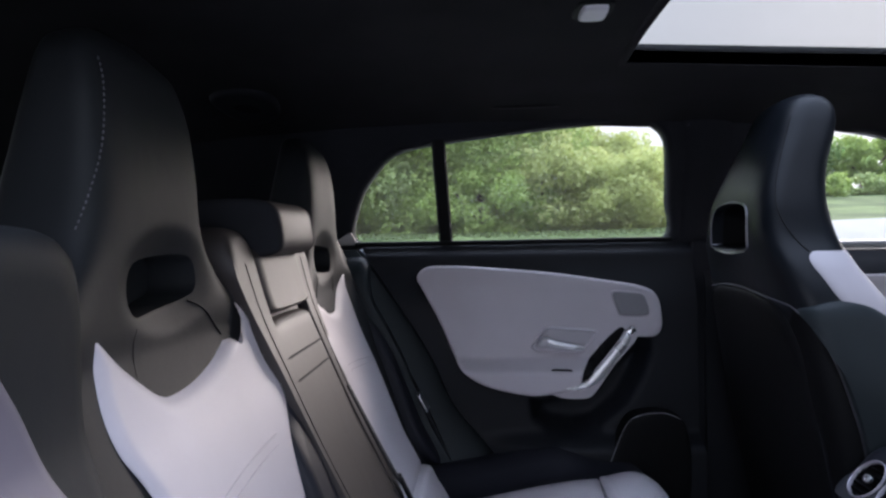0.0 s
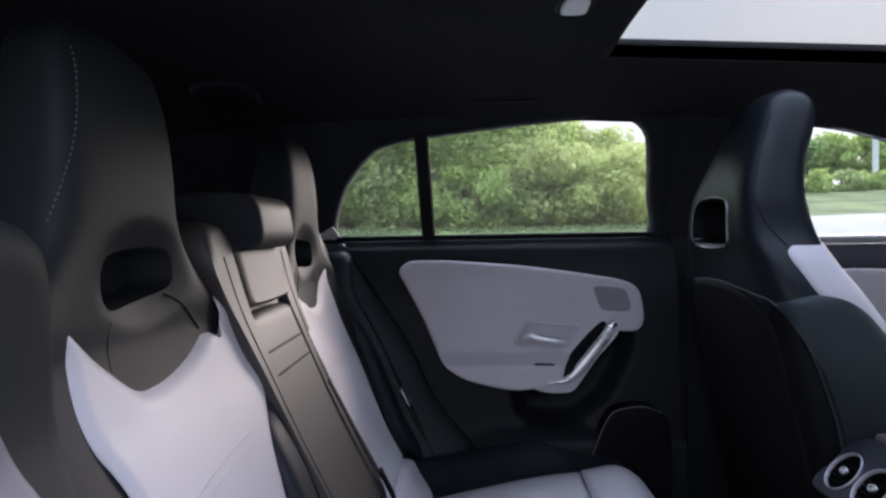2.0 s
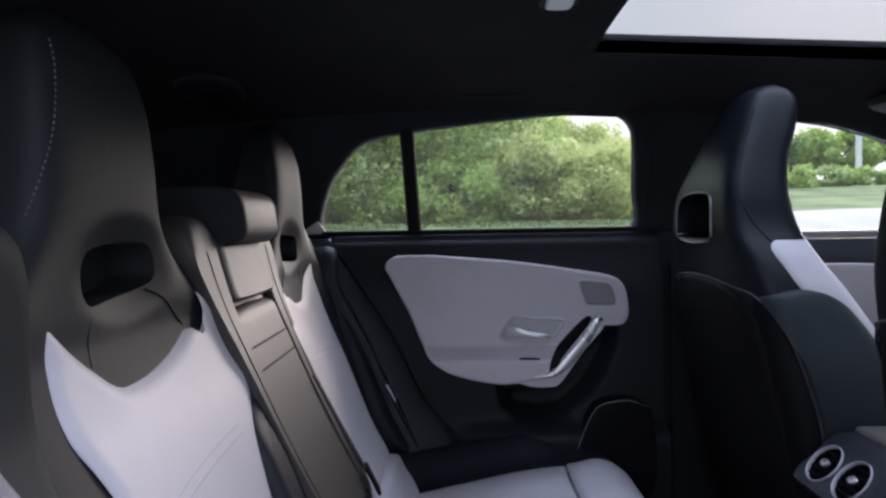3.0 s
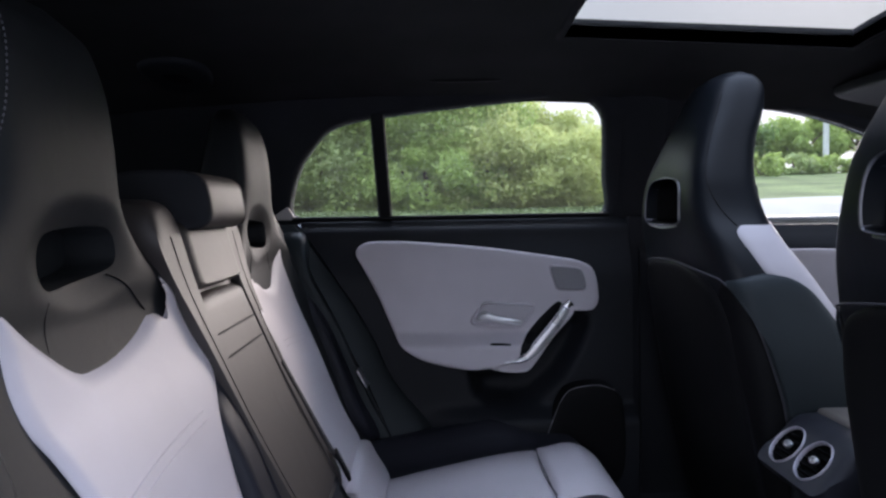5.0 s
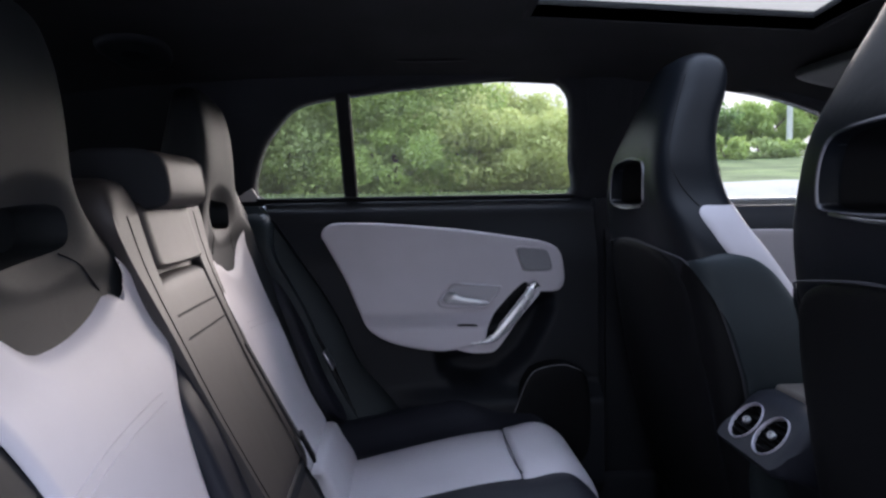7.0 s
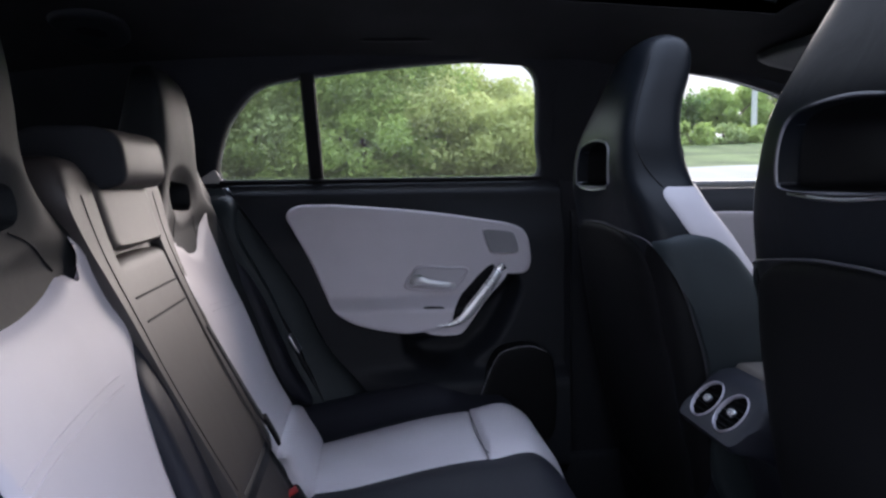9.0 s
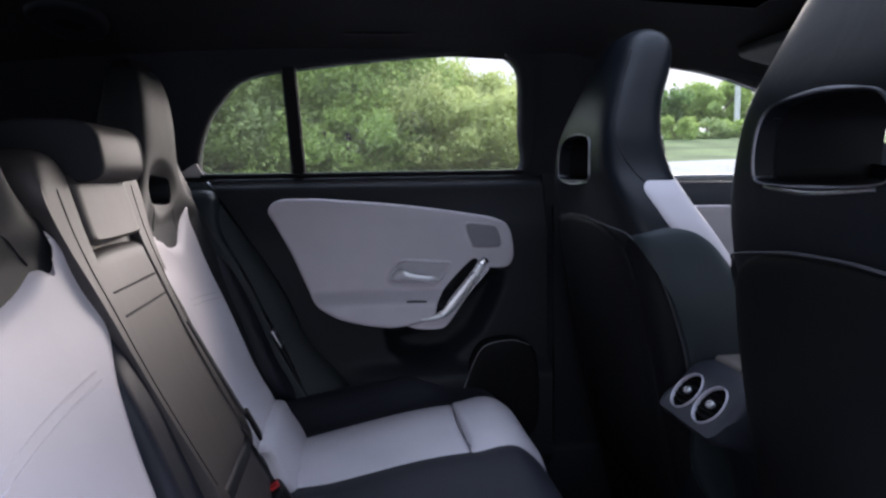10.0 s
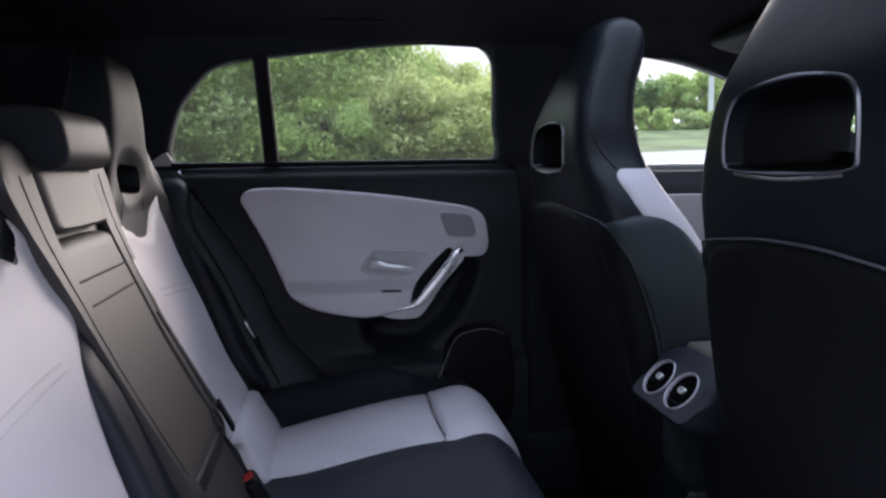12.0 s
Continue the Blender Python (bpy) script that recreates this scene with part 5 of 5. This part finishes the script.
# ---- outside ----


def ground_z(x, y):
    """Level round the car; a verge and a bank rise beyond the road."""
    r = max(0.0, y - 3.0)
    z = 1.04 * smoothstep(0, 7.5, r)
    right = smoothstep(3.0, 6.0, x - 0.25 * (y - 10))
    z -= 0.075 * smoothstep(5.0, 9.0, y) * (1 - smoothstep(2.2, 4.0, x - 0.25 * (y - 10)))
    z += (0.10 - 0.06 * (1 - right)) * smoothstep(9.5, 13.0, y)
    z += 1.7 * smoothstep(13.0, 42.0, y) * right + 0.5 * smoothstep(13, 30, y) * (1 - right)
    return z


gx = [-3000, -900, -300, -120, -60] + [-40 + 2 * i for i in range(46)] + [60, 90, 150, 300, 900, 3000]
gy = [-3000, -900, -300, -100, -40, -20, -10, -5, 0, 2, 3] + [4 + 0.75 * i for i in range(30)] + [28, 32, 37, 42, 48, 60, 90, 150, 300, 900, 3000]
bm = bmesh.new()
vs = [[bm.verts.new((x, y, ground_z(x, y))) for x in gx] for y in gy]
for a, b in zip(vs, vs[1:]):
    for i in range(len(gx) - 1):
        bm.faces.new((a[i], a[i + 1], b[i + 1], b[i]))
whole("ground", bm, GRASS, "green meadow with a grassy bank", "ground", kind="structure")

# pale road the car stands on and which climbs past the bank
bm = bmesh.new()
rows = [-400, -60, -12, -4, 0, 2, 3] + [3.5 + 0.5 * i for i in range(17)]
vs = []
for y in rows:
    x0 = -60 if y < 4.2 else 2.4 + 0.12 * (y - 4)
    vs.append([bm.verts.new((x0 + (90 - x0) * i / 24, y, ground_z(x0 + (90 - x0) * i / 24, y) + 0.012 + 0.023 * smoothstep(3.0, 5.0, y))) for i in range(25)])
for a, b in zip(vs, vs[1:]):
    for i in range(24):
        bm.faces.new((a[i], a[i + 1], b[i + 1], b[i]))
whole("road", bm, ASPHALT, "pale worn road surface", "road", kind="structure")

rng = np.random.default_rng(7)


def leaves(points, normals, size, spread=1.0):
    """Small folded leaves at the points, as one mesh."""
    p, nrm = np.asarray(points, float), np.asarray(normals, float)
    m = len(p)
    s = size * rng.uniform(0.6, 1.4, size=(m, 1))
    d = rng.normal(size=(m, 3)) * spread + nrm
    d /= np.linalg.norm(d, axis=1)[:, None]
    t = np.cross(d, rng.normal(size=(m, 3)))
    t /= np.linalg.norm(t, axis=1)[:, None]
    b = np.cross(d, t)
    verts = np.stack((p - t * s, p + b * s * 0.45 + d * s * 0.12, p + t * s, p - b * s * 0.45 + d * s * 0.12), 1).reshape(-1, 3)
    k = np.arange(m)[:, None] * 4
    faces = np.concatenate((k + np.array((0, 1, 2)), k + np.array((0, 2, 3))), 1).reshape(-1, 3)
    me = bpy.data.meshes.new("leaves")
    me.from_pydata(verts, [], faces)
    me.update()
    return me


def crown_points(centre, radii, count, lumps):
    """Points in and on a lumpy crown made of many overlapping clumps."""
    c, r = np.array(centre), np.array(radii)
    pts, nrm = [], []
    clumps = []
    for _ in range(lumps):
        v = rng.normal(size=3)
        v /= np.linalg.norm(v)
        q = c + v * r * rng.uniform(0.3, 1.0) ** 0.5
        clumps.append((q, r.mean() * rng.uniform(0.20, 0.38)))
    for q, s in clumps:
        m = count // lumps
        v = rng.normal(size=(m, 3))
        v /= np.linalg.norm(v, axis=1)[:, None]
        d = s * rng.uniform(0.35, 1.0, size=(m, 1)) ** 0.6
        pts.append(q + v * d * np.array((1, 1, 0.85)))
        nrm.append(v * 0.7 + np.array((0, 0, 0.6)))
    return np.concatenate(pts), np.concatenate(nrm)


def plant(name, label, category, x, y, height, width, count, leaf, material, trunk_part, lumps, group):
    z0 = ground_z(x, y)
    ob = thing(name, (x, y, z0), label, category, group)
    base = height * trunk_part
    bm = tube([(x, y, z0 - 0.1), (x + rng.normal() * 0.03 * height, y, z0 + height * 0.3), (x + rng.normal() * 0.05 * height, y + rng.normal() * 0.03 * height, z0 + height * 0.8)], 0.02 * height + 0.02, 8, 12)
    for v in bm.verts:
        f = 1 - 0.75 * min(1, max(0, (v.co.z - z0) / height))
        ctr = Vector((x, y, v.co.z))
        v.co = ctr + (v.co - ctr) * f if trunk_part > 0.2 else v.co
    part("trunk", bm, BARK, ob, "brown bark trunk")
    for k in range(5):
        a = 2 * math.pi * (k + rng.random()) / 5
        h = height * (trunk_part + 0.1 + 0.1 * rng.random())
        bm = tube([(x, y, z0 + h), (x + math.cos(a) * width * 0.2, y + math.sin(a) * width * 0.2, z0 + h + height * 0.15), (x + math.cos(a) * width * 0.36, y + math.sin(a) * width * 0.36, z0 + h + height * 0.36)], 0.008 * height + 0.008, 6, 8)
        part("limb", bm, BARK, ob)
    pts, nrm = crown_points((x, y, z0 + base + (height - base) * (0.5 if trunk_part > 0.1 else 0.42)), (width / 2, width / 2, (height - base) * (0.5 if trunk_part > 0.1 else 0.58)), count, lumps)
    if trunk_part < 0.1:
        keep = np.array([p[2] > ground_z(p[0], p[1]) - 0.05 for p in pts])
        pts, nrm = pts[keep], nrm[keep]
    low = np.array([ground_z(a, b) + 0.03 for a, b in pts[:, :2]])
    pts[:, 2] = np.maximum(pts[:, 2], low)
    me = leaves(pts, nrm, leaf)
    me.materials.append(material)
    crown = new("crown", me)
    crown.parent = ob
    crown.matrix_parent_inverse = ob.matrix_basis.inverted()
    return ob


# thicket behind the rear window: shrubs of three greens
for x, y, h, w, m in ((-8.6, 12.6, 3.9, 3.6, LEAF), (-6.4, 12.0, 3.6, 3.2, LEAF_GREY), (-4.4, 12.8, 4.2, 3.4, LEAF), (-2.9, 11.6, 3.2, 2.4, LEAF_GREY), (-1.6, 12.6, 3.9, 2.8, LEAF), (-0.2, 12.2, 3.5, 2.6, LEAF), (0.9, 13.0, 3.0, 2.4, LEAF),
                      (1.9, 13.6, 2.1, 2.4, LEAF_PALE), (2.9, 14.0, 1.85, 2.2, LEAF_PALE), (3.8, 14.8, 1.6, 2.0, LEAF_PALE), (0.3, 15.2, 3.2, 2.6, LEAF_PALE), (-3.2, 15.0, 4.6, 4.0, LEAF), (-6.8, 15.2, 4.8, 4.4, LEAF)):
    plant("shrub", "dense leafy green shrub on the grassy bank", "shrub", x, y, h, w, 34000, 0.046, m, 0.0, 150, "thicket shrubs")

# lower growth in front of the thicket
for k in range(13):
    plant("shrub", "leafy green shrub at the thicket's foot", "shrub", -8.5 + 0.95 * k + rng.uniform(-0.3, 0.3), 11.5 + rng.uniform(-0.3, 0.5), rng.uniform(1.3, 2.5) - 0.07 * k, rng.uniform(1.7, 2.5), 13000, 0.045, LEAF_PALE if k >= 10 else (LEAF, LEAF_GREY, LEAF)[k % 3], 0.0, 70, "low shrubs")

# low shrubs and trees far up the bank, seen past the front seat
for x, y, h, w, m in ((15.5, 33, 0.9, 2.6, LEAF), (17.8, 34, 0.8, 2.4, LEAF_GREY), (20.6, 36, 0.9, 2.6, LEAF), (24.5, 38, 1.0, 2.8, LEAF_GREY)):
    plant("shrub", "green shrub at the foot of the trees", "shrub", x, y, h, w, 1500, 0.13, m, 0.02, 26, "far shrubs")
for x, y, h, w, m in ((14.9, 46, 4.4, 5.0, LEAF_DARK), (18.5, 44, 3.7, 5.6, LEAF_DARK), (23.4, 45, 3.5, 5.2, LEAF), (28.5, 47, 5.4, 6.0, LEAF), (34, 48, 6.0, 6.2, LEAF_DARK), (41, 50, 6.4, 6.4, LEAF_DARK)):
    plant("tree", "round leafy green tree beyond the grassy bank", "tree", x, y, h, w, 4200, 0.20, m, 0.22, 40, "far trees")

# far woods closing the horizon
pts = []
for k in range(16000):
    a = rng.uniform(0, 2 * math.pi)
    r = rng.uniform(150, 175)
    bump = 6 + 3 * math.sin(a * 9) + 2 * math.sin(a * 23 + 1)
    pts.append((r * math.cos(a), r * math.sin(a), (2.6 if math.sin(a) > 0.1 else 0) + rng.uniform(0, 1) ** 0.8 * bump))
me = leaves(pts, [(0, 0, 1)] * len(pts), 0.9)
me.materials.append(LEAF_DARK)
tagged(new("far_woods", me), "distant green woods along the horizon", "woods", kind="stuff")

# grass tufts on the near bank
pts = []
while len(pts) < 9000:
    x, y = rng.uniform(-12, 3.2), rng.uniform(9.6, 13.5)
    pts.append((x, y, ground_z(x, y) + 0.02))
me = leaves(pts, [(0, 0, 0.2)] * len(pts), 0.05)
me.materials.append(GRASS_BLADE)
tagged(new("grass_tufts", me), "tufts of green grass at the thicket's foot", "grass", kind="stuff")

# pole and pale house far off
pole = thing("pole", (22.1, 39.0, ground_z(22.1, 39)), "pale upright pole among the trees", "pole")
part("shaft", tube([(22.1, 39, ground_z(22.1, 39) - 0.2), (22.1, 39, 4.2), (22.1, 39, 7.6)], 0.16, 10, 8), POLE, pole)
cab = thing("utility_box", (22.7, 40.0, ground_z(22.7, 40)), "small pale utility box beside the pole", "utility box")
part("cabinet", box(22.45, 23.0, 39.8, 40.2, ground_z(22.7, 40) - 0.2, ground_z(22.7, 40) + 0.75, 0.02), RENDERED, cab, "pale cabinet")
part("cap", box(22.40, 23.05, 39.75, 40.25, ground_z(22.7, 40) + 0.75, ground_z(22.7, 40) + 0.80, 0.01), POLE, cab, "grey cap")
